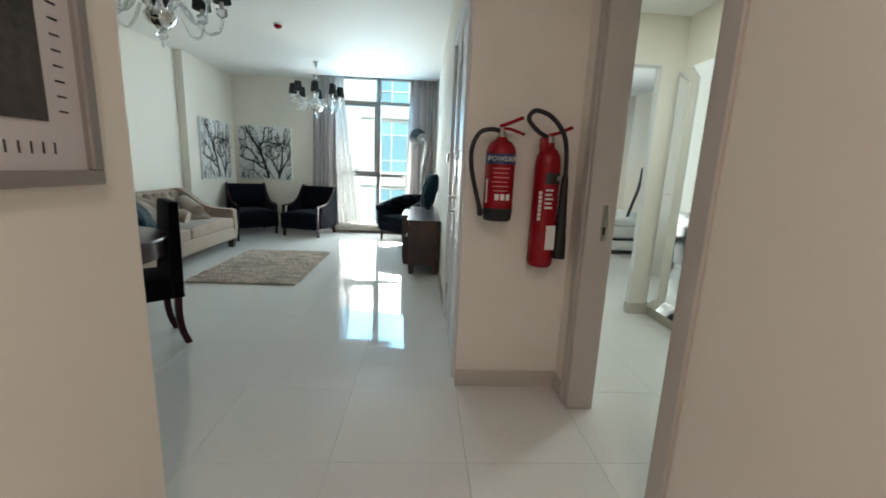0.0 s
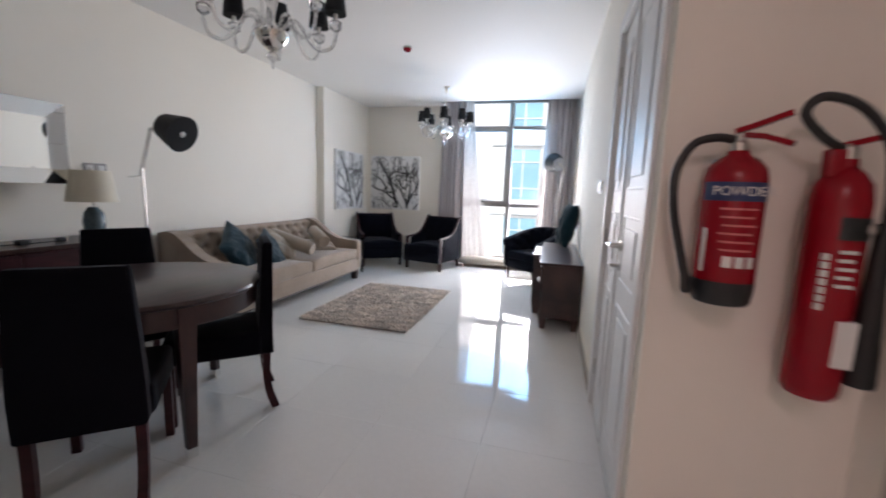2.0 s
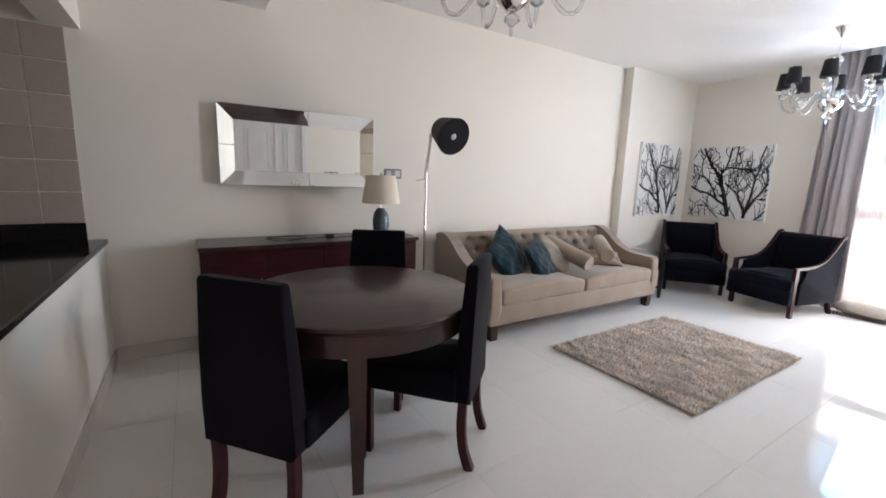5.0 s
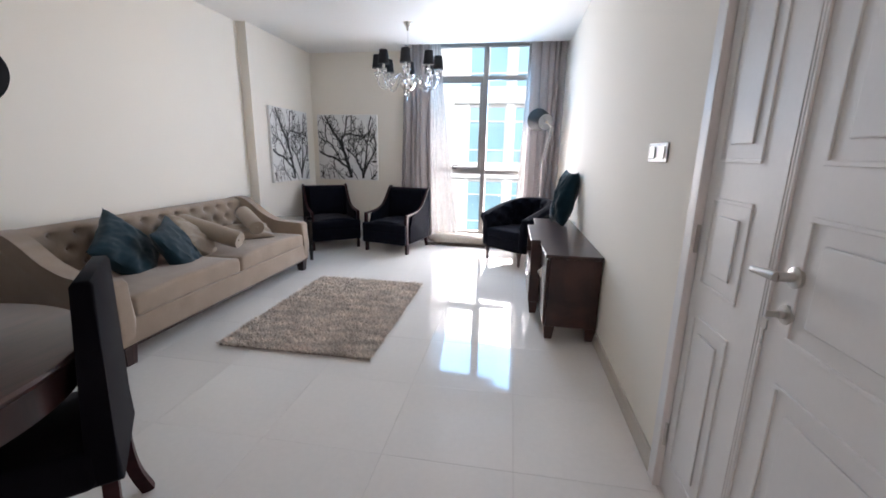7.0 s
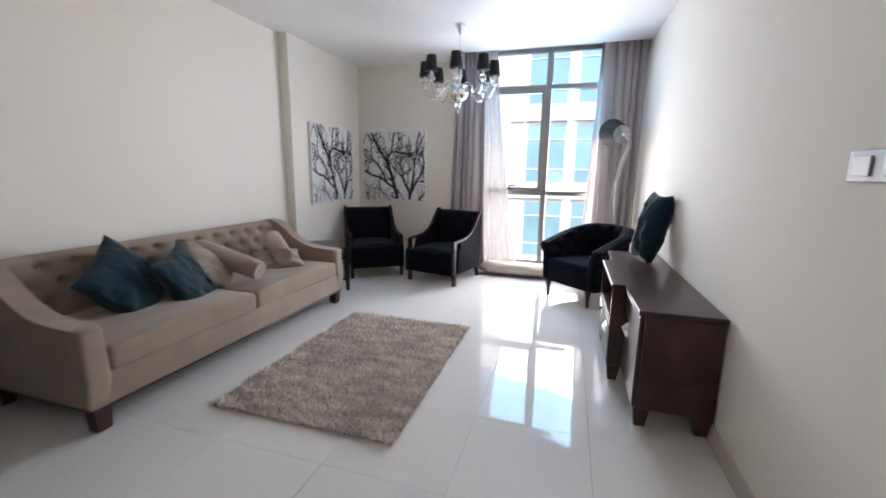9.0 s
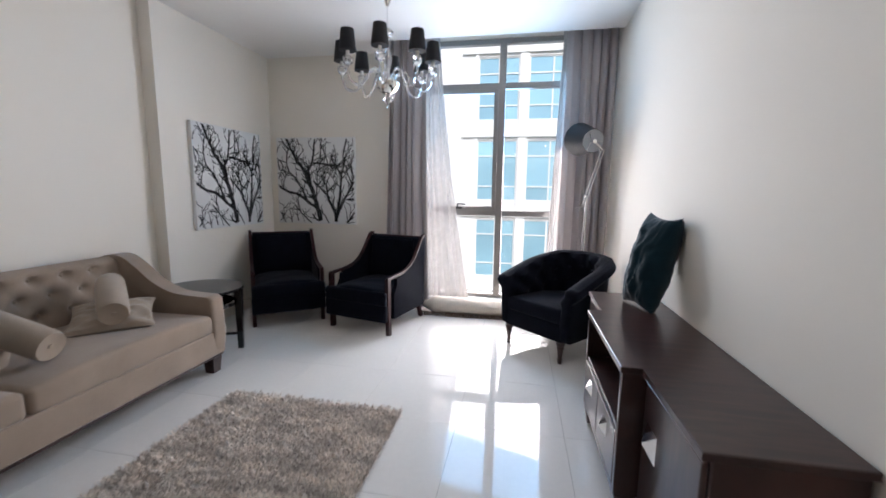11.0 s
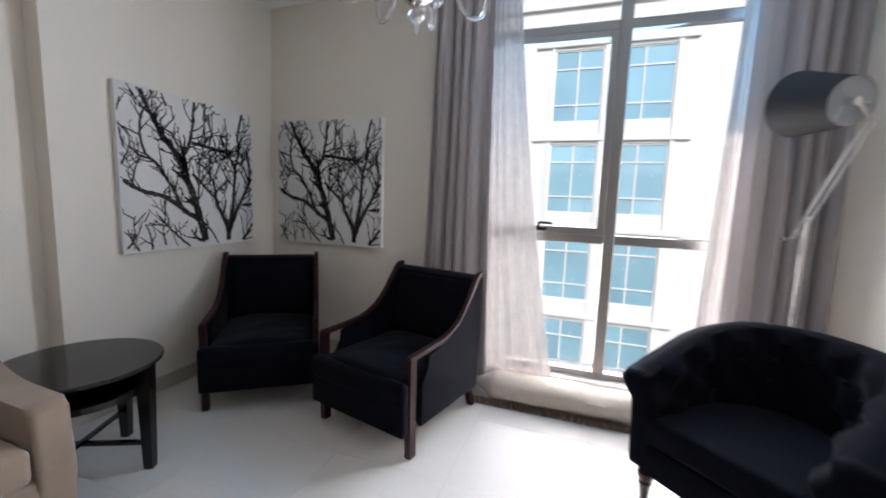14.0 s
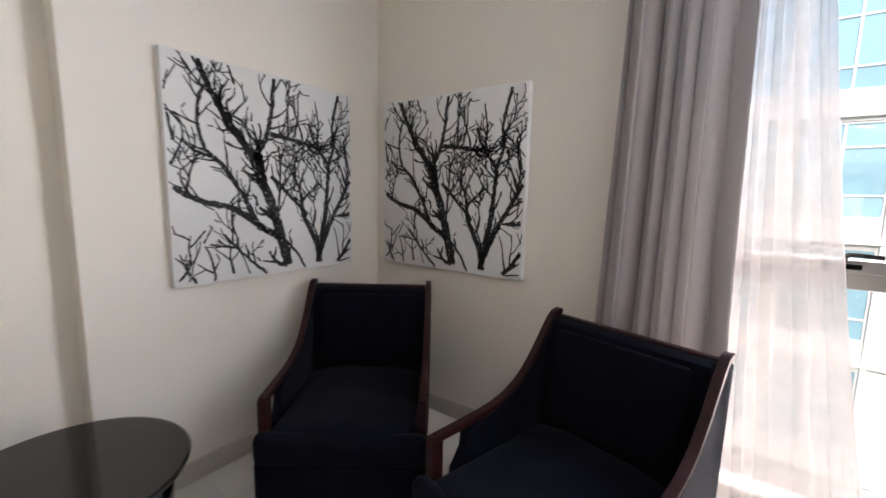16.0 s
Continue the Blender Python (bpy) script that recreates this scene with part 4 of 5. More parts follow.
    for px, a in ((0.06, 0.2), (0.34, -0.4)):
        twig(pale, (px - 0.5) * w, 0.02, a, 0.005, 0.2 * w, 0, -0.0004)
    return dark, pale


def canvas(m, w, h, seed):
    c = thing("canvas_print", "square white canvas printed with bare black tree branches", "picture", "pair of tree canvases", m)
    part("canvas", B(-w / 2, w / 2, 0.0, 0.036, 0, h, 0.003, 2), CANVAS, c, "stretched white canvas")
    dark, pale = branches(w, h, seed)
    tagged(part("pale_twig_print", pale, GREYINK, c, "pale grey printed twigs", smooth=False), kind="stuff")
    part("branch_print", dark, INK, c, "black printed branches", smooth=False)


canvas(pose(PX + 0.038, 7.852, 0.922, 0, 0, 90), 0.97, 0.975, 23)
canvas(pose(-2.318, FY - 0.038, 0.91), 0.965, 0.985, 23)

pf = thing("framed_photo", "large framed dark photograph with pale mount on the wall", "picture", at=pose(-0.063, 1.207, 1.185, 0, 0, 90))
fw, fh = 0.66, 0.95
fr = bmesh.new()
for a in ((-fw / 2, fw / 2, 0, 0.03), (-fw / 2, fw / 2, fh - 0.03, fh), (-fw / 2, -fw / 2 + 0.03, 0.03, fh - 0.03), (fw / 2 - 0.03, fw / 2, 0.03, fh - 0.03)):
    box(fr, a[0], a[1], -0.024, -0.001, a[2], a[3], 0.003, 1)
part("frame", fr, GREYFRAME, pf, smooth=False)
part("mount", B(-fw / 2 + 0.028, fw / 2 - 0.028, -0.010, -0.002, 0.028, fh - 0.028), MAT, pf, smooth=False)
part("photograph", B(-fw / 2 + 0.11, fw / 2 - 0.11, -0.013, -0.0105, 0.12, fh - 0.10), PHOTO, pf, smooth=False)
strokes = [(fw / 2 - 0.082, fw / 2 - 0.062, 0.14 + k * 0.028 + (0.05 if k > 11 else 0), 0.0035) for k in range(26)]
strokes = [(a, b, z, z + t) for a, b, z, t in strokes if z < fh - 0.09]
strokes += [(-fw / 2 + 0.10 + k * 0.024, -fw / 2 + 0.103 + k * 0.024, 0.06, 0.082) for k in range(20)]
for a, b, z0, z1 in strokes:
    part("print_mark", B(a, b, -0.0115, -0.0098, z0, z1), BLACK, pf, smooth=False)


# ---- bevelled wall mirrors ----
def mirror(name, w, h, m, label, band=0.105):
    c = thing(name, label, "mirror", at=m)
    part("backing", B(-w / 2 + 0.004, w / 2 - 0.004, -0.012, -0.001, 0.004, h - 0.004), GREYFRAME, c, smooth=False)
    i0, d0, d1 = band, -0.054, -0.016
    part("glass", B(-w / 2 + i0, w / 2 - i0, d1 - 0.002, d1 + 0.001, i0, h - i0), MIRROR, c, smooth=False)

    def strip(pts):
        bm = bmesh.new()
        vs = [bm.verts.new(p) for p in pts]
        bk = [bm.verts.new((p[0], -0.012, p[2])) for p in pts]
        bm.faces.new(vs)
        bm.faces.new(bk)
        for k in range(4):
            bm.faces.new((vs[k], vs[(k + 1) % 4], bk[(k + 1) % 4], bk[k]))
        part("bevel_strip", bm, MIRROR, c, "slanted mirror strip", smooth=False)
    a, b, g = w / 2, w / 2 - i0, 0.0015
    mid = h * 0.5
    for s in (-1, 1):
        for z0, z1, y0, y1 in ((g, mid - g, i0, mid - g), (mid + g, h - g, mid + g, h - i0)):
            strip([(s * a, d0, z0), (s * a, d0, z1), (s * b, d1, y1), (s * b, d1, y0)])
    cut = w * 0.04
    for z, zi in ((0, i0), (h, h - i0)):
        for x0, x1, q0, q1 in ((-a + g, cut - g, -b, cut - g), (cut + g, a - g, cut + g, b)):
            strip([(x0, d0, z), (x1, d0, z), (q1, d1, zi), (q0, d1, zi)])


mirror("wall_mirror", 1.175, 0.575, pose(LX, 3.063, 1.236, 0, 0, 90), "wide wall mirror with slanted mirrored border above the sideboard")
mirror("tall_mirror", 0.82, 2.03, pose(2.80, 3.67, 0.10, 0, 0, -90), "tall frameless mirror with slanted mirrored border on the hall wall", 0.10)


# ---- sideboard and what stands on it ----
def sideboard():
    c = thing("sideboard", "long mahogany sideboard with chrome handles", "sideboard")
    x0, x1, y0, y1, top = -2.99, -2.565, 2.30, 3.90, 0.84
    part("top", B(x0, x1 + 0.012, y0, y1, top - 0.028, top, 0.004, 2), DARKWOOD, c, "polished dark top", smooth=False)
    part("body", B(x0 + 0.005, x1 - 0.02, y0 + 0.01, y1 - 0.01, 0.135, top - 0.029, 0.003, 1), MAHOG, c, smooth=False)
    n = 4
    dw = (y1 - y0 - 0.04) / n
    for k in range(n):
        a = y0 + 0.02 + k * dw
        d = part("door", B(x1 - 0.019, x1, a + 0.003, a + dw - 0.003, 0.15, top - 0.04, 0.003, 1), MAHOG, c, smooth=False)
        hy = a + dw - 0.045 if k % 2 == 0 else a + 0.045
        part("handle", B(x1, x1 + 0.018, hy - 0.005, hy + 0.005, 0.49, 0.61, 0.003, 2), CHROME, d, "chrome bar handle")
    for x in (x1 - 0.05, x0 + 0.04):
        for y in (y0 + 0.045, (y0 + y1) / 2, y1 - 0.045):
            bm = bmesh.new()
            bmesh.ops.create_cone(bm, cap_ends=True, segments=4, radius1=0.034, radius2=0.052, depth=0.135, matrix=pose(x, y, 0.0675, 0, 0, 45))
            part("leg", bm, MAHOG, c, smooth=False)


sideboard()
tl = thing("table_lamp", "table lamp with cream drum shade and blue-grey ceramic base", "table lamp", at=pose(-2.70, 3.615, 0.84))
part("base", L([(0.001, 0), (0.06, 0), (0.062, 0.012), (0.052, 0.02), (0.064, 0.07), (0.068, 0.13), (0.058, 0.19), (0.036, 0.225), (0.03, 0.235), (0.001, 0.236)], 28), CERAMIC, tl, "blue-grey glazed ceramic base")
part("stem", tube(bmesh.new(), [(0, 0, 0.23), (0, 0, 0.50)], 0.006), CHROME, tl)
part("shade", L([(0.155, 0.275), (0.118, 0.50), (0.115, 0.50), (0.152, 0.275), (0.155, 0.275)], 40), LINEN, tl, "cream linen drum shade")
part("finial", L([(0.001, 0.495), (0.01, 0.50), (0.007, 0.515), (0.001, 0.52)], 12), STEEL, tl)
cb = thing("power_cable", "loose black cable with plug adapter on the sideboard", "cable")
part("cable", tube(bmesh.new(), spline([(-2.78, 2.75, 0.845), (-2.66, 2.83, 0.845), (-2.72, 3.02, 0.848), (-2.86, 2.95, 0.85), (-2.80, 2.74, 0.852), (-2.68, 2.9, 0.853), (-2.74, 3.1, 0.846), (-2.70, 3.22, 0.848), (-2.72, 3.40, 0.846)], 7), 0.0035, 6), BLACK, cb)
part("adapter", B(-2.75, -2.69, 3.16, 3.22, 0.8405, 0.872, 0.006, 2), BLACK, cb)
part("adapter", B(-2.74, -2.70, 3.38, 3.43, 0.8405, 0.868, 0.006, 2), BLACK, cb)


# ---- dining table and chairs ----
def table():
    t = thing("dining_table", "round dark wood dining table with chrome-tipped legs", "table", at=pose(-1.47, 2.985, 0))
    part("tabletop", L([(0.001, 0.735), (0.55, 0.735), (0.558, 0.74), (0.562, 0.752), (0.558, 0.762), (0.552, 0.765), (0.001, 0.765)], 72), TABLEWOOD, t, "polished round dark tabletop")
    part("apron", L([(0.50, 0.64), (0.54, 0.64), (0.54, 0.735), (0.50, 0.735), (0.50, 0.64)], 72), TABLEWOOD, t)
    for a in (-22, 98, 218):
        m = pose(0, 0, 0, 0, 0, a)
        bm = bmesh.new()
        bmesh.ops.create_cone(bm, cap_ends=True, segments=4, radius1=0.030, radius2=0.056, depth=0.70, matrix=m @ pose(0.512, 0, 0.385, 0, 0, 45))
        bmesh.ops.bevel(bm, geom=bm.edges[:], offset=0.004, segments=2, affect="EDGES")
        leg = part("leg", bm, TABLEWOOD, t)
        bm = bmesh.new()
        bmesh.ops.create_cone(bm, cap_ends=True, segments=4, radius1=0.030, radius2=0.0315, depth=0.05, matrix=m @ pose(0.512, 0, 0.025, 0, 0, 45))
        part("leg_cap", bm, CHROME, leg, "chrome foot cap", smooth=False)


table()


def dining_chair(m):
    c = thing("dining_chair", "high-backed dining chair in black velvet with dark wooden legs", "chair", "chairs round the table", m)
    bm = B(-0.215, 0.215, -0.20, 0.265, 0.335, 0.475, 0.025, 3)
    part("seat", bm, VELVET, c)
    ol = [(-0.262, 0.335), (-0.185, 0.335), (-0.185, 0.48), (-0.20, 0.70), (-0.215, 0.955), (-0.225, 0.968), (-0.262, 0.968), (-0.270, 0.955), (-0.263, 0.7), (-0.258, 0.48)]
    bm = prism(bmesh.new(), ol, "x", -0.202, 0.202, 0.014, 3)
    for v in bm.verts:
        if v.co.z > 0.5:
            v.co.x *= 1 - 0.12 * (v.co.z - 0.5) / 0.475
    part("backrest", bm, VELVET, c)
    for s in (-1, 1):
        part("front_leg", bar(bmesh.new(), [(s * 0.185, 0.235, 0.34), (s * 0.185, 0.235, 0.0)], 0.036, 0.036), MAHOG, c)
        part("back_leg", bar(bmesh.new(), spline([(s * 0.172, -0.225, 0.34), (s * 0.172, -0.222, 0.22), (s * 0.170, -0.235, 0.10), (s * 0.168, -0.268, 0.0)], 4), 0.036, 0.040), MAHOG, c)
    return c


dc = dining_chair(pose(-1.23, 2.598, 0, 0, 0, 40.3))
copy_thing(dc, pose(-1.235, 3.249, 0, 0, 0, 132.2))
copy_thing(dc, pose(-1.93, 3.245, 0, 0, 0, -118.9))


# ---- floor lamps ----
def floor_lamp(base, joint, neck, big, small, label):
    """Pole foot on the floor, elbow, neck at the shade, and the middles of the wide and narrow shade ends."""
    t = thing("floor_lamp", label, "floor lamp", "pair of black floor lamps")
    base, joint, neck, big, small = (Vector(v) for v in (base, joint, neck, big, small))
    part("foot", L([(0.001, 0), (0.125, 0), (0.125, 0.012), (0.02, 0.022), (0.012, 0.05), (0.001, 0.05)], 32, Matrix.Translation(base)), CHROME, t, "round chrome foot")
    part("pole", tube(bmesh.new(), [base + Vector((0, 0, 0.02)), joint - Vector((0, 0, 0.14)), joint], 0.011, 10), CHROME, t, "slim chrome pole")
    k = bmesh.new()
    bmesh.ops.create_uvsphere(k, u_segments=12, v_segments=8, radius=0.018, matrix=Matrix.Translation(joint))
    part("elbow", k, CHROME, t)
    d = (neck - joint).normalized()
    side = d.cross(Vector((0, 1, 0))).normalized() * 0.013
    for s in (-1, 1):
        part("arm", tube(bmesh.new(), [joint + side * s - d * 0.10, neck + side * s], 0.0065, 8), CHROME, t)
    part("counter_rod", tube(bmesh.new(), [joint - d * 0.10, joint - d * 0.10 + Vector((-0.07, -0.05, -0.012))], 0.0065, 8), CHROME, t)
    ax = small - big
    ln = ax.length
    m = Matrix.Translation(big) @ ax.to_track_quat("Z", "Y").to_matrix().to_4x4()
    sh = part("shade", L([(0.148, 0), (0.098, ln), (0.0965, ln), (0.1465, 0), (0.148, 0)], 44, m), SHADE, t, "black tapered drum shade")
    part("lining", L([(0.146, 0.001), (0.096, ln - 0.001), (0.0952, ln - 0.001), (0.1452, 0.001), (0.146, 0.001)], 44, m), LINING, sh, "pale shade lining")
    # added disc, its grey stands in for daylight on the lining
    part("lit_lining_disc", L([(0.001, ln * 0.90), (0.055, ln * 0.90), (0.0975, ln * 0.965), (0.0965, ln * 0.975), (0.05, ln * 0.915), (0.001, ln * 0.915)], 44, m), LIT_LINING, sh, "dull grey disc coloured as the daylit shade lining")
    sk = tube(bmesh.new(), [big + ax * 0.2, small + ax * 0.10], 0.018, 12)
    for a in (0, 120, 240):
        q = m @ pose(0, 0, 0, 0, 0, a)
        tube(sk, [q @ Vector((0.01, 0, ln * 0.9)), q @ Vector((0.097, 0, ln * 0.985))], 0.003, 6)
    part("socket", sk, CHROME, sh, "chrome lamp socket")
    bl = bmesh.new()
    bmesh.ops.create_uvsphere(bl, u_segments=14, v_segments=10, radius=0.034, matrix=Matrix.Translation(big + ax * 0.12))
    part("bulb", bl, PLASTIC, sh, "white light bulb")
    part("neck", tube(bmesh.new(), [neck, small + ax * 0.08], 0.008, 8), CHROME, t)


floor_lamp((-2.80, 4.09, 0), (-2.80, 4.09, 1.40), (-2.60, 4.02, 1.70), (-2.335, 4.07, 1.655), (-2.505, 4.06, 1.725), "chrome arm floor lamp with black shade between sideboard and sofa")
floor_lamp((0.62, 8.17, 0), (0.62, 8.17, 1.27), (0.703, 7.98, 1.681), (0.53, 8.19, 1.797), (0.615, 7.94, 1.752), "chrome arm floor lamp with black shade beside the curtain")


# ---- armchairs ----
def armchair(m):
    c = thing("armchair", "low armchair in blue-black velvet with mahogany side frames", "armchair", "pair of wooden armchairs", m)
    part("seat_base", B(-0.295, 0.295, -0.30, 0.345, 0.135, 0.285, 0.02, 3), NAVY, c)
    part("front_border", B(-0.335, 0.335, 0.362, 0.415, 0.135, 0.30, 0.018, 3), NAVY, c)
    part("cushion_front", B(-0.335, 0.335, 0.358, 0.425, 0.285, 0.412, 0.03, 4), NAVY, c)
    bm = B(-0.292, 0.292, -0.22, 0.40, 0.27, 0.405, 0.038, 4)
    bmesh.ops.subdivide_edges(bm, edges=[e for e in bm.edges if e.calc_length() > 0.3], cuts=14, use_grid_fill=True)
    for v in bm.verts:
        if v.co.z > 0.38:
            v.co.z += 0.030 * max(0, 1 - (v.co.x / 0.29) ** 2) + 0.010 * noise.noise(v.co * 9)
    part("seat_cushion", bm, NAVY, c)
    ol = [(-0.22, 0.28), (-0.225, 0.45), (-0.262, 0.70), (-0.28, 0.822), (-0.295, 0.832), (-0.355, 0.832), (-0.365, 0.82), (-0.345, 0.5), (-0.32, 0.14), (-0.25, 0.14)]
    bm = prism(bmesh.new(), ol, "x", -0.298, 0.298, 0.012, 3)
    part("backrest", bm, NAVY, c)
    bm = bmesh.new()
    box(bm, -0.245, 0.245, -0.012, 0.012, -0.18, 0.18, 0.012, 3, pose(0, -0.238, 0.63, 8, 0, 0))
    part("back_pad", bm, NAVY, c)
    part("top_rail", B(-0.298, 0.298, -0.360, -0.330, 0.826, 0.842, 0.005, 2), ARMWOOD, c)
    for s in (-1, 1):
        x = s * 0.315
        arm = spline([(x, 0.355, 0.522), (x, 0.18, 0.532), (x, 0.02, 0.552), (x, -0.10, 0.605), (x, -0.19, 0.69), (x, -0.26, 0.78), (x, -0.315, 0.842), (x, -0.36, 0.852)], 5)
        part("arm_rail", bar(bmesh.new(), arm, 0.030, 0.024), ARMWOOD, c, "polished curved mahogany arm")
        part("front_leg", bar(bmesh.new(), [(x, 0.335, 0.52), (x, 0.335, 0.26), (x, 0.325, 0.0)], 0.036, 0.046), ARMWOOD, c)
        part("back_leg", bar(bmesh.new(), spline([(x * 0.93, -0.28, 0.16), (x * 0.93, -0.30, 0.08), (x * 0.93, -0.335, 0.0)], 4), 0.036, 0.036), ARMWOOD, c)
        po = [(0.255, 0.135), (0.255, 0.375), (0.20, 0.44), (0.205, 0.50), (0.05, 0.535), (-0.08, 0.58), (-0.18, 0.665), (-0.255, 0.76), (-0.315, 0.828), (-0.36, 0.83), (-0.33, 0.135)]
        part("side_panel", prism(bmesh.new(), po, "x", x - s * 0.018, x + s * 0.016, 0.006, 2), NAVY, c)
    return c


ac = armchair(pose(-2.367, 7.95, 0, 0, 0, -143.6))
copy_thing(ac, pose(-1.34, 7.947, 0, 0, 0, 165.9))


def tub_chair(m):
    c = thing("tub_chair", "buttoned black velvet tub chair on turned wooden legs", "armchair", at=m)
    path = []
    R, yf = 0.292, 0.30
    for k in range(8):
        path.append((-R, yf - k * 0.30 / 8, -1.0, 0.0))
    for k in range(29):
        a = math.pi * k / 28
        path.append((-R * math.cos(a), -R * 1.08 * math.sin(a), -math.cos(a), -math.sin(a)))
    for k in range(1, 9):
        path.append((R, k * 0.30 / 8, 1.0, 0.0))
    n = len(path)
    bm, rings, pins = bmesh.new(), [], []
    for i, (x, y, nx, ny) in enumerate(path):
        u = i / (n - 1) * 2 - 1
        e = abs(u)
        top = 0.785 - 0.015 * e - 0.165 * max(0, (e - 0.30) / 0.70) ** 1.2
        roll = 0.055 + 0.03 * e
        prof = [(-0.05, 0.34), (-0.055, 0.44), (-0.045, (0.44 + top - 0.07) / 2), (-0.035, top - 0.06), (-0.012, top - 0.015), (0.03, top), (0.03 + roll * 0.7, top - 0.012), (0.03 + roll, top - 0.05), (0.02 + roll * 0.8, top - 0.085), (0.05, top - 0.12), (0.045, 0.42), (0.03, 0.17), (-0.04, 0.17)]
        ring = []
        for j, (d, z) in enumerate(prof):
            if j in (1, 2, 3):
                d += 0.025 * math.cos(u * 26 + (math.pi if j == 2 else 0))
            ring.append(bm.verts.new((x + nx * d, y + ny * d, z)))
        rings.append(ring)
    # rounded fronts of the two arms
    def cap(ring):
        mid = sum((v.co for v in ring), Vector()) / len(ring)
        out = []
        for grow, fwd in ((0.97, 0.016), (0.88, 0.032), (0.70, 0.044), (0.40, 0.050)):
            out.append([bm.verts.new((mid.x + (v.co.x - mid.x) * grow, v.co.y + fwd, mid.z + (v.co.z - mid.z) * (1 - (1 - grow) * 0.45))) for v in ring])
        return out
    rings = cap(rings[0])[::-1] + rings + cap(rings[-1])
    for a, b in zip(rings, rings[1:]):
        for j in range(len(a)):
            k = (j + 1) % len(a)
            bm.faces.new((a[j], a[k], b[k], b[j]))
    bm.faces.new(rings[0])
    bm.faces.new(rings[-1])
    bmesh.ops.subdivide_edges(bm, edges=bm.edges[:], cuts=1, use_grid_fill=True, smooth=0.6)
    back = part("shell", bm, NAVY, c, "curved buttoned back and rolled arms")
    for u in np.linspace(-0.55, 0.55, 7):
        i = int((u + 1) / 2 * (n - 1))
        x, y, nx, ny = path[i]
        for d, z in ((-0.056, 0.56), (-0.052, 0.66)):
            b = bmesh.new()
            bmesh.ops.create_uvsphere(b, u_segments=8, v_segments=5, radius=0.012, matrix=Matrix.Translation((x + nx * d, y + ny * d, z - 0.12 * abs(u))))
            part("button", b, NAVY, back)
    ol = [(-0.275, 0.335), (0.275, 0.335), (0.262, 0.0)] + [(0.25 * math.cos(a), -0.26 * math.sin(a)) for a in np.linspace(0.2, math.pi - 0.2, 12)] + [(-0.262, 0.0)]
    part("seat_base", prism(bmesh.new(), ol, "z", 0.165, 0.31, 0.02, 3), NAVY, c)
    ol = [(p[0] * 0.93, p[1] * 0.98 + 0.012) for p in ol]
    part("seat_cushion", prism(bmesh.new(), ol, "z", 0.30, 0.425, 0.035, 4), NAVY, c)
    for s in (-1, 1):
        part("back_leg", tube(bmesh.new(), [(s * 0.215, -0.19, 0.172), (s * 0.235, -0.185, 0.10), (s * 0.275, -0.175, 0.0)], [0.034, 0.027, 0.020], 4), DARKWOOD, c, "splayed square wooden leg", smooth=False)
    for x, y in ((-0.255, 0.316), (0.255, 0.316)):
        part("front_leg", L([(0.001, 0), (0.014, 0), (0.017, 0.03), (0.021, 0.036), (0.014, 0.045), (0.022, 0.115), (0.027, 0.122), (0.022, 0.135), (0.031, 0.15), (0.033, 0.17), (0.001, 0.171)], 16, pose(x, y, 0)), DARKWOOD, c, "turned dark wooden leg")


tub_chair(pose(0.388, 7.683, 0, 0, 0, 137.2) @ Matrix.Diagonal((1.06, 1.06, 1, 1)))


def side_table():
    t = thing("side_table", "round black lacquered side table with crossed stretchers", "side table", at=pose(-2.46, 6.905, 0, 0, 0, -19.5))
    part("tabletop", L([(0.001, 0.50), (0.30, 0.50), (0.312, 0.505), (0.314, 0.515), (0.308, 0.522), (0.001, 0.522)], 60), BLACKWOOD, t, "polished black round top")
    part("ring", L([(0.235, 0.378), (0.262, 0.378), (0.262, 0.406), (0.235, 0.406), (0.235, 0.378)], 60), BLACKWOOD, t)
    for a in (45, 135, 225, 315):
        m = pose(0, 0, 0, 0, 0, a)
        bm = bmesh.new()
        bmesh.ops.create_cone(bm, cap_ends=True, segments=4, radius1=0.028, radius2=0.042, depth=0.50, matrix=m @ pose(0.272, 0, 0.25, 0, 0, 45))
        part("leg", bm, BLACKWOOD, t, smooth=False)
    for a in (45, 135):
        bm = bmesh.new()
        box(bm, -0.27, 0.27, -0.011, 0.011, 0.115 if a == 45 else 0.1365, 0.136 if a == 45 else 0.157, 0.003, 1, pose(0, 0, 0, 0, 0, a))
        part("stretcher", bm, BLACKWOOD, t, smooth=False)


side_table()


# ---- curtains ----
def drape(top, bottom, y, z0, z1, folds, depth, phase, seed, n=140, rows=30):
    """A hanging cloth with folds; top and bottom are (left, right) in x."""
    bm = bmesh.new()
    g = []
    for j in range(rows + 1):
        v = j / rows
        row = []
        for i in range(n + 1):
            u = i / n
            wob = 1.5 * noise.noise(Vector((u * 4 + seed, v * 0.9, 0)))
            a = 2 * math.pi * folds * (u + 0.045 * math.sin(7 * u + seed)) + phase + wob
            ease = v ** 1.4
            x = (1 - ease) * (top[0] + u * (top[1] - top[0])) + ease * (bottom[0] + u * (bottom[1] - bottom[0]))
            wave = math.sin(a) + 0.28 * math.sin(2 * a + 1.3 * seed)
            yy = y + depth * (0.7 + 0.7 * noise.noise(Vector((u * 6, seed, v)))) * wave * (0.7 + 0.3 * v)
            row.append(bm.verts.new((x + 0.006 * math.sin(2 * a), yy, z1 + (z0 - z1) * v)))
        g.append(row)
    for j in range(rows):
        for i in range(n):
            bm.faces.new((g[j][i], g[j][i + 1], g[j + 1][i + 1], g[j + 1][i]))
    return bm


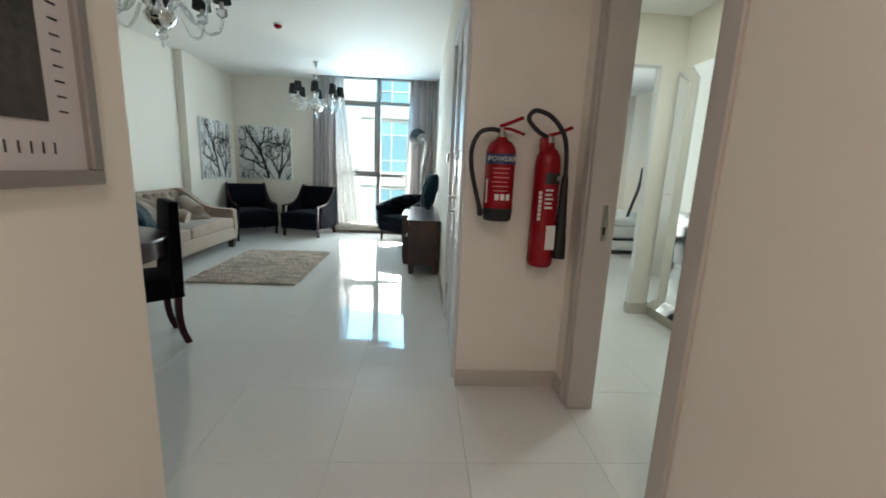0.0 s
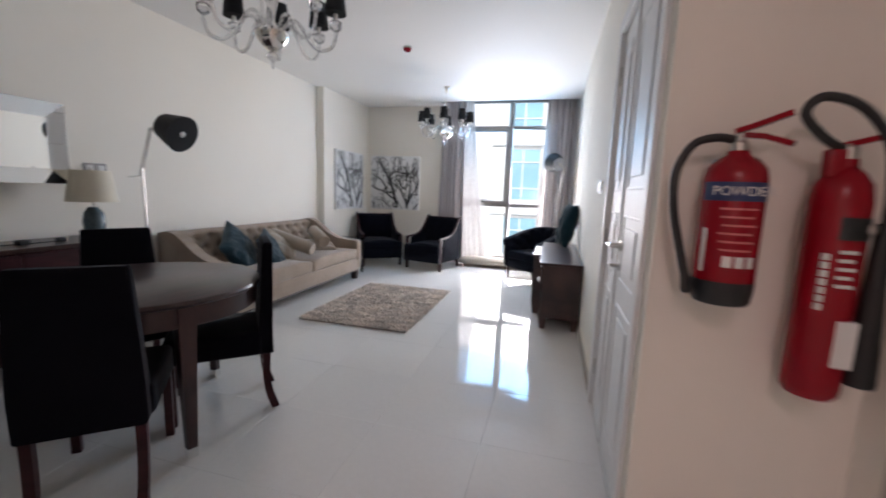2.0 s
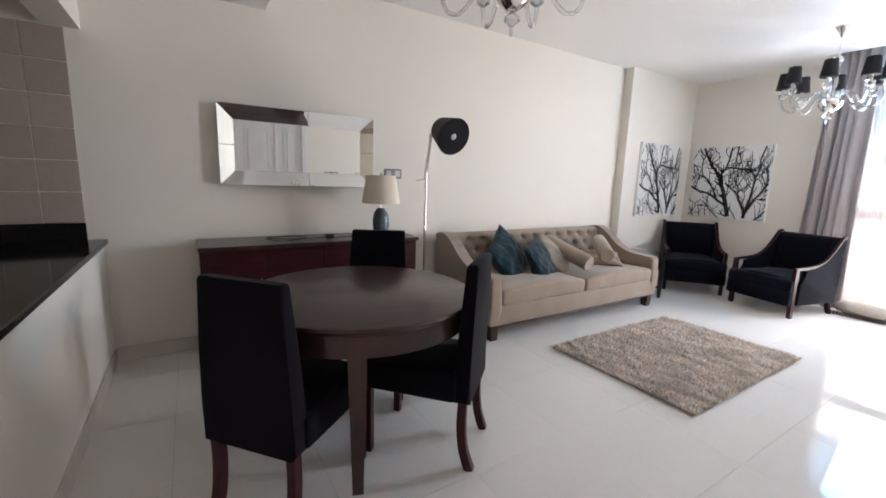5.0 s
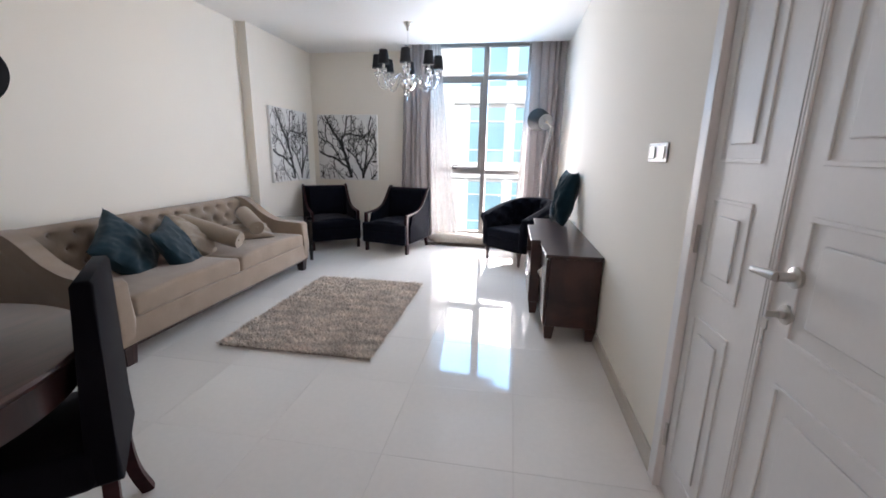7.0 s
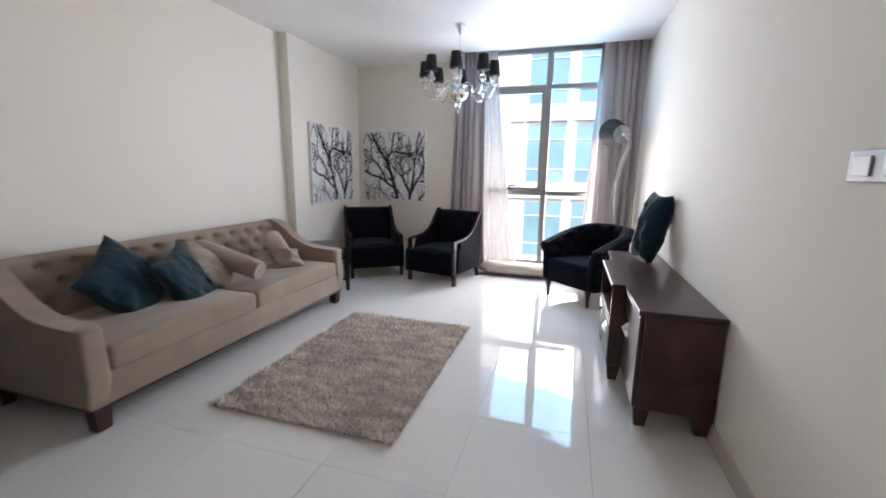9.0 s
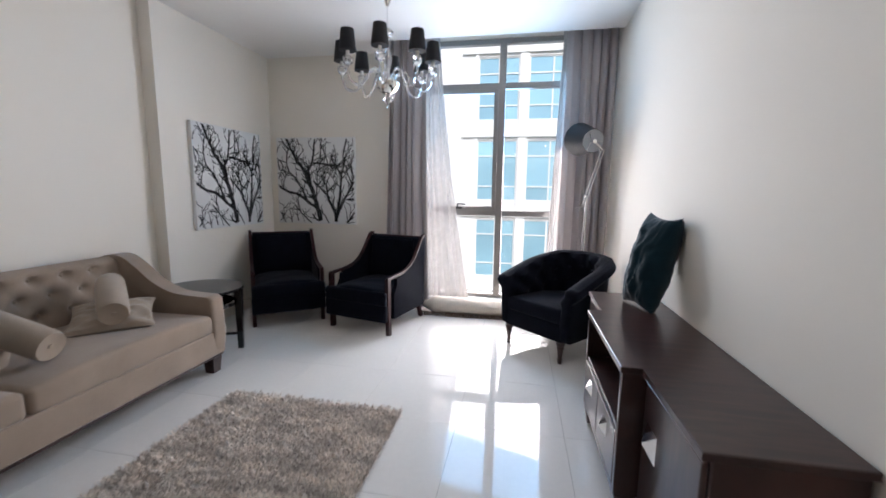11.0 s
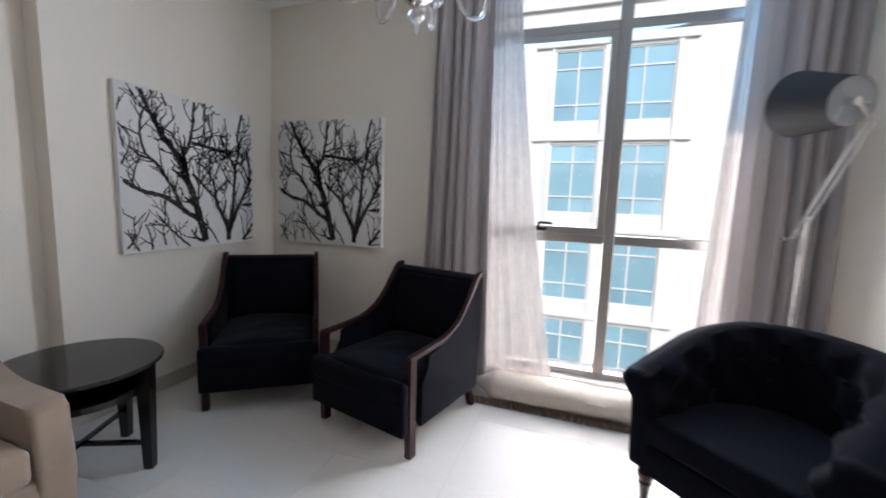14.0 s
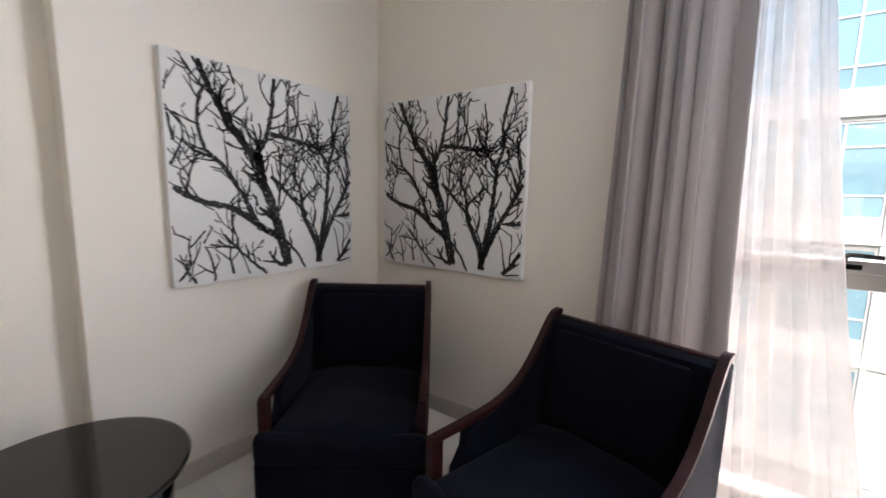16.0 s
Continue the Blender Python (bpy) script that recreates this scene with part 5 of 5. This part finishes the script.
for tp, bt, sd in (((-1.375, -0.99), (-1.46, -0.94), 3), ((0.415, 0.865), (0.40, 0.865), 8)):
    c = link("curtain", drape(tp, bt, 8.43, 0.015, 2.97, 4.6, 0.05, 0.6, sd), CURTAIN, None, "", True)
    tagged(c, "floor-length grey mauve curtain drawn to the side", "curtain", "window curtains")
for tp, bt, sd, z0 in (((-1.03, -0.86), (-1.02, -0.50), 5, 0.14), ((0.375, 0.47), (0.27, 0.45), 6, 0.02)):
    c = link("sheer_curtain", drape(tp, bt, 8.51, z0, 2.97, 6, 0.022, 0.2, sd), SHEER, None, "", True)
    tagged(c, "thin white sheer curtain gathered beside the window", "curtain", "sheer curtains")
rl = thing("curtain_rail", "white curtain rail in the ceiling pocket", "rail")
part("rail", B(-1.38, 0.87, 8.42, 8.45, 2.972, 2.999, 0.002, 1), PLASTIC, rl, smooth=False)

bs = thing("draught_cushion", "long ivory satin roll with dark fringe lying below the window", "cushion")
bm = bmesh.new()
x0, x1 = -0.985, 0.62
rings = []
for i in range(61):
    x = x0 + (x1 - x0) * i / 60
    e = min(1, 9 * min(i, 60 - i) / 60 + 0.25)
    ring = []
    for k in range(16):
        a = 2 * math.pi * k / 16
        w = 1 + 0.10 * noise.noise(Vector((x * 5, math.cos(a) * 1.5, math.sin(a) * 1.5)))
        ring.append(bm.verts.new((x, 8.365 + 0.125 * e * w * math.cos(a), max(0.002, 0.088 + 0.088 * e * w * math.sin(a)))))
    rings.append(ring)
for a, b in zip(rings, rings[1:]):
    for k in range(16):
        bm.faces.new((a[k], a[(k + 1) % 16], b[(k + 1) % 16], b[k]))
bm.faces.new(rings[0])
bm.faces.new(rings[-1])
part("roll", bm, ROLL, bs)
bm = bmesh.new()
rnd = random.Random(4)
for k in range(230):
    x = x0 + 0.01 + (x1 - x0 - 0.02) * k / 229
    tube(bm, [(x, 8.245 + rnd.uniform(-0.004, 0.004), 0.040), (x + rnd.uniform(-0.004, 0.004), 8.228, 0.022), (x + rnd.uniform(-0.006, 0.006), 8.222 + rnd.uniform(-0.006, 0.006), 0.003)], 0.003, 4)
tagged(part("fringe", bm, FRINGE, bs, "short dark brown fringe"), kind="stuff")


# ---- fire extinguishers ----
def extinguisher_powder():
    e = thing("fire_extinguisher", "red powder fire extinguisher with blue label on the wall", "extinguisher", at=pose(1.045, 2.695, 1.0))
    part("cylinder", L([(0.001, 0.045), (0.074, 0.045), (0.0755, 0.06), (0.0755, 0.345), (0.070, 0.372), (0.052, 0.395), (0.03, 0.408), (0.025, 0.42), (0.001, 0.42)], 40), RED, e)
    part("foot", L([(0.001, 0), (0.066, 0), (0.072, 0.008), (0.0765, 0.05), (0.0765, 0.066), (0.0757, 0.066), (0.001, 0.05)], 40), BLACK, e, "black plastic foot ring")

    def wrap(z0, z1, a0, a1, r):
        bm = bmesh.new()
        prev = None
        for k in range(17):
            a = radians(a0 + (a1 - a0) * k / 16)
            now = (bm.verts.new((r * math.sin(a), -r * math.cos(a), z0)), bm.verts.new((r * math.sin(a), -r * math.cos(a), z1)))
            if prev:
                bm.faces.new((prev[0], now[0], now[1], prev[1]))
            prev = now
        return bm
    lb = part("label_band", wrap(0.285, 0.335, -80, 80, 0.0762), BLUE, e, "dark blue label band")
    words("lettering", "POWDER", 0.034, pose(-0.004, -0.0775, 0.310, 90, 0, 0), PAPER, e)
    for k in range(6):
        part("print_line", wrap(0.262 - k * 0.022, 0.267 - k * 0.022, -38 + 3 * (k % 3), 30 - 6 * (k % 2), 0.0762), PINK, e)
    for k in range(3):
        part("pictogram", wrap(0.108, 0.138, -24 + k * 22, -8 + k * 22, 0.0762), PAPER, e)
    part("side_print", wrap(0.09, 0.21, -68, -58, 0.0762), PAPER, e)
    v = L([(0.001, 0.41), (0.021, 0.41), (0.021, 0.44), (0.014, 0.448), (0.014, 0.465), (0.001, 0.466)], 20)
    part("valve", v, STEEL, e, "steel valve body")
    h = bmesh.new()
    bar(h, [(0.0, -0.01, 0.462), (0.0, -0.055, 0.455), (0.0, -0.115, 0.432)], 0.022, 0.014)
    bmesh.ops.rotate(h, verts=h.verts, cent=(0, 0, 0), matrix=Matrix.Rotation(radians(55), 3, "Z"))
    part("lower_lever", h, RED, e, "red lower lever", smooth=False)
    h = bmesh.new()
    bar(h, [(0.0, 0.012, 0.472), (0.0, -0.04, 0.488), (0.0, -0.105, 0.512)], 0.022, 0.014)
    bmesh.ops.rotate(h, verts=h.verts, cent=(0, 0, 0), matrix=Matrix.Rotation(radians(60), 3, "Z"))
    part("upper_lever", h, RED, e, "red upper lever", smooth=False)
    part("hose", tube(bmesh.new(), spline([(-0.015, 0, 0.45), (-0.06, -0.005, 0.455), (-0.115, -0.008, 0.435), (-0.15, -0.01, 0.36), (-0.145, -0.01, 0.25), (-0.112, -0.012, 0.12), (-0.098, -0.012, 0.07)], 7), 0.0115, 12), BLACK, e, "black rubber hose")
    part("nozzle", tube(bmesh.new(), [(-0.098, -0.012, 0.07), (-0.092, -0.012, 0.035), (-0.09, -0.012, 0.02)], [0.012, 0.015, 0.011], 12), BLACK, e)
    part("bracket", B(-0.02, 0.02, 0.072, 0.094, 0.28, 0.36, 0.003, 1), STEEL, e, "steel wall bracket", smooth=False)


def extinguisher_gas():
    e = thing("fire_extinguisher", "tall red gas fire extinguisher with black horn on the wall", "extinguisher", at=pose(1.292, 2.70, 0.762))
    part("cylinder", L([(0.001, 0), (0.055, 0), (0.064, 0.012), (0.066, 0.03), (0.066, 0.53), (0.06, 0.575), (0.042, 0.605), (0.026, 0.62), (0.024, 0.64), (0.001, 0.64)], 40), RED, e)
    st = bmesh.new()
    arc = [radians(-20 + 190 * k / 24) for k in range(25)]
    prism(st, [(0.0682 * math.sin(a), -0.0682 * math.cos(a)) for a in arc] + [(0.0662 * math.sin(a), -0.0662 * math.cos(a)) for a in arc[::-1]], "z", 0.435, 0.492)
    part("strap", st, BLACK, e, "black plastic strap")
    part("buckle", L([(0.001, 0), (0.014, 0), (0.012, 0.008), (0.001, 0.009)], 16, pose(0.045, -0.055, 0.465, 90, 0, 38)), STEEL, e)
    for k in range(5):
        part("print_line", B(-0.018, 0.022 - 0.006 * (k % 2), -0.0675, -0.0662, 0.40 - k * 0.022, 0.409 - k * 0.022), PAPER, e, smooth=False)
    for k in range(7):
        part("side_print", B(-0.046, -0.032, -0.0585 + 0.001 * 0, -0.0475, 0.25 + k * 0.022, 0.267 + k * 0.022), PAPER, e, smooth=False)
    part("label", B(0.002, 0.05, -0.067, -0.045, 0.10, 0.225), PAPER, e, "white paper label", smooth=False)
    part("valve", L([(0.001, 0.63), (0.022, 0.63), (0.022, 0.67), (0.014, 0.675), (0.001, 0.69)], 20), STEEL, e, "steel valve body")
    part("valve_cover", B(-0.052, -0.012, -0.03, 0.01, 0.592, 0.665, 0.008, 2), RED, e)
    h = bmesh.new()
    bar(h, [(0.0, 0.01, 0.675), (0.0, -0.05, 0.69), (0.0, -0.11, 0.715)], 0.02, 0.014)
    bmesh.ops.rotate(h, verts=h.verts, cent=(0, 0, 0), matrix=Matrix.Rotation(radians(55), 3, "Z"))
    part("lever", h, RED, e, smooth=False)
    part("hose", tube(bmesh.new(), spline([(0.0, 0, 0.66), (-0.07, -0.03, 0.69), (-0.13, -0.055, 0.745), (-0.10, -0.06, 0.785), (-0.02, -0.06, 0.76), (0.055, -0.045, 0.68), (0.082, -0.035, 0.57), (0.088, -0.03, 0.45)], 7), 0.0115, 12), BLACK, e, "looped black rubber hose")
    part("horn", tube(bmesh.new(), [(0.087, -0.03, 0.48), (0.088, -0.03, 0.30), (0.09, -0.03, 0.06), (0.09, -0.03, 0.05)], [0.016, 0.024, 0.036, 0.034], 18), BLACK, e, "black discharge horn")
    part("bracket", B(-0.02, 0.02, 0.06, 0.089, 0.50, 0.58, 0.003, 1), STEEL, e, "steel wall bracket", smooth=False)


extinguisher_powder()
extinguisher_gas()


# ---- switches ----
def plate(m, label, rockers, steel, gang=0.086):
    s = thing("light_switch", label, "switch", at=m)
    w = gang * rockers
    part("plate", B(-w / 2, w / 2, -0.009, 0, -0.043, 0.043, 0.003, 2), SWITCHSTEEL if steel else PLASTIC, s, smooth=False)
    for k in range(rockers):
        c = -w / 2 + gang * (k + 0.5)
        part("rocker", B(c - gang * 0.29, c + gang * 0.29, -0.0135, -0.009, -0.027, 0.027, 0.002, 2), PLASTIC, s, "pale rocker", smooth=False)


plate(pose(RX, 4.44, 1.352, 0, 0, -90), "double light switch with white rockers in steel plate", 2, True, 0.122)
plate(pose(LX, 3.86, 1.36, 0, 0, 90), "steel double wall socket plate above the sideboard", 2, True)

# ---- kitchen hatch ----
kt = thing("countertop", "black polished granite counter on the hatch wall", "counter")
part("slab", B(LX + 0.002, -0.552, 1.10, 1.80, 0.831, 0.862, 0.004, 2), GRANITE, kt, smooth=False)
part("upstand", B(LX + 0.002, LX + 0.022, 0.0, 1.70, 0.863, 0.975, 0.002, 1), GRANITE, kt, smooth=False)
kc = thing("kitchen_base_unit", "white base cabinet under the granite counter", "cabinet")
part("body", B(LX + 0.01, -0.56, 1.12, 1.595, 0.0, 0.83), WHITE, kc, smooth=False)

# ---- hall and bedroom ----
bd = thing("bed", "low bed with white linen and black frame", "bed", at=pose(3.6, 7.55, 0))
part("base", B(-1.0, 1.0, -0.62, 0.95, 0.07, 0.235, 0.02, 2), LINENBED, bd, "pale upholstered base")
part("frame", B(-1.01, 1.01, -0.63, 0.95, 0.236, 0.262, 0.005, 1), BLACK, bd, "thin black frame")
part("mattress", B(-0.98, 0.98, -0.60, 0.93, 0.263, 0.48, 0.05, 4), LINENBED, bd)
part("duvet", B(-1.0, 1.0, -0.64, 0.95, 0.46, 0.62, 0.06, 4), LINENBED, bd, "white quilted duvet")
part("headboard", tube(bmesh.new(), spline([(0.36, -0.55, 0.55), (0.43, -0.55, 0.82), (0.51, -0.55, 1.12), (0.53, -0.55, 1.40)], 6), 0.024, 10), BLACK, bd, "curved black iron post")
cn = thing("console_chest", "dark wooden chest on short chrome feet", "chest", at=pose(1.0, 5.55, 0))
part("body", B(0.006, 0.42, -0.55, 0.55, 0.12, 0.80, 0.006, 2), BLACKWOOD, cn)
for x, y in ((0.06, -0.48), (0.36, -0.48), (0.06, 0.48), (0.36, 0.48)):
    part("foot", B(x - 0.03, x + 0.03, y - 0.03, y + 0.03, 0, 0.119, 0.005, 1), CHROME, cn, "chrome foot", smooth=False)
mirror("wall_mirror", 0.95, 0.95, pose(1.0, 5.55, 0.98, 0, 0, 90), "square wall mirror with slanted mirrored border above the chest")
c = link("curtain", drape((3.4, 4.35), (3.4, 4.35), 8.45, 0.02, 2.75, 14, 0.04, 0.1, 12), CURTAIN, None, "", True)
tagged(c, "floor-length grey mauve curtain in the bedroom", "curtain", "window curtains")

# ---- street and the building opposite ----
tagged(link("ground", B(-400, 400, 8.9, 800, -12.2, -12.0), ASPHALT), "grey asphalt street far below", "ground", kind="structure")


def opposite():
    h = thing("apartment_building", "cream rendered building with teal glass windows in bays", "building")
    y = 22.0
    st = 3.36
    bays = ((-1.88, -0.16), (0.20, 2.16))
    z0s = [0.94 + st * k for k in (-3, -2, -1, 0, 1)]
    w = bmesh.new()
    x0, x1, zb, zt = -2.0, 2.3, -12.0, 7.05
    box(w, -40, x0, y, y + 10, zb, 8.3)
    box(w, x1, 40, y, y + 10, zb, 8.3)
    box(w, x0, x1, y + 0.35, y + 10, zb, 8.3)
    box(w, x0, x1, y, y + 0.34, zt, 8.3)
    part("wall", w, FACADE, h, smooth=False)
    cols = bmesh.new()
    for a, b in ((x0, bays[0][0]), (bays[0][1], bays[1][0]), (bays[1][1], x1)):
        box(cols, a, b, y - 0.06, y + 0.34, zb, zt)
    part("pier", cols, FACADE, h, smooth=False)
    for k, z0 in enumerate(z0s):
        z1 = z0 + 2.56 if k < 4 else 6.86
        part("ledge", B(-2.55, 2.78, y - 0.09, y + 0.02, z1 + 0.10, z1 + 0.24, 0.02, 1), BAND, h, smooth=False)
        if k == 4:
            part("lintel", B(x0 + 0.13, x1 - 0.13, y, y + 0.34, z1, zt), FACADE, h, smooth=False)
        if k:
            part("spandrel", B(x0 + 0.13, x1 - 0.13, y, y + 0.34, z0 - 0.79, z0), FACADE, h, smooth=False)
        for a, b in bays:
            win = part("window", B(a, b, y + 0.10, y + 0.32, z0, z1), BAND, h, "teal glass window bay", smooth=False)
            m = (a + b) / 2
            rows = ((0.0, 0.24), (0.24, 0.74), (0.74, 1.0))
            bars = B(m - 0.03, m + 0.03, y + 0.03, y + 0.10, z0, z1)
            for p, q in ((a, a + 0.06), (b - 0.06, b)):
                box(bars, p, q, y + 0.03, y + 0.10, z0, z1)
            for r in (0.0, 0.24, 0.74, 1.0):
                for p, q in ((a + 0.06, m - 0.03), (m + 0.03, b - 0.06)):
                    zc = min(max(z0 + (z1 - z0) * r, z0 + 0.027), z1 - 0.027)
                    box(bars, p, q, y + 0.034, y + 0.096, zc - 0.026, zc + 0.026)
            part("window_frame", bars, BAND, win, "white glazing bars", smooth=False)
            for p, q in ((a + 0.04, m - 0.025), (m + 0.025, b - 0.04)):
                for r0, r1 in rows:
                    part("pane", B(p, q, y + 0.065, y + 0.095, z0 + (z1 - z0) * r0 + 0.025, z0 + (z1 - z0) * r1 - 0.025), TEALGLASS, win, smooth=False)
    for k in range(7):
        for s, a, b in ((1, 2.9, 39), (-1, -39, -2.7)):
            part("joint", B(a, b, y - 0.01, y + 0.01, -11 + st * k, -10.95 + st * k), BAND, h, smooth=False)
    part("parapet", B(-40, 40, y - 0.12, y + 0.3, 8.3, 8.75, 0.02, 1), BAND, h, smooth=False)


opposite()

# ---- kitchen wall tiles ----
tm = bmesh.new()
box(tm, 0, 0.008, 0.002, 0.198, 0.002, 0.193, 0.002, 1)
tile_mesh = bpy.data.meshes.new("wall_tile")
tm.to_mesh(tile_mesh)
tm.free()
tile_mesh.materials.append(WTILE)
wt = tagged(thing("trim_tiling", "beige glazed kitchen wall tiles with pale joints", "tiling"), kind="structure")
for i in range(9):
    for j in range(6):
        o = new("tile", tile_mesh)
        o.parent = wt
        o.location = (LX + 0.001, 1.70 - 0.2 * (i + 1), 0.976 + 0.195 * j)

# ---- floor tiles ----
PITCH = 0.59
tm = bmesh.new()
box(tm, 0.0006, PITCH - 0.0006, 0.0006, PITCH - 0.0006, -0.011, 0.0, 0.0004, 1)
tile_mesh = bpy.data.meshes.new("floor_tile")
tm.to_mesh(tile_mesh)
tm.free()
tile_mesh.materials.append(TILE)
for i in range(-6, 7):
    for j in range(-8, 10):
        o = new("tile", tile_mesh)
        o.parent = floor
        o.location = (0.293 + PITCH * i, 3.32 + PITCH * j, 0)
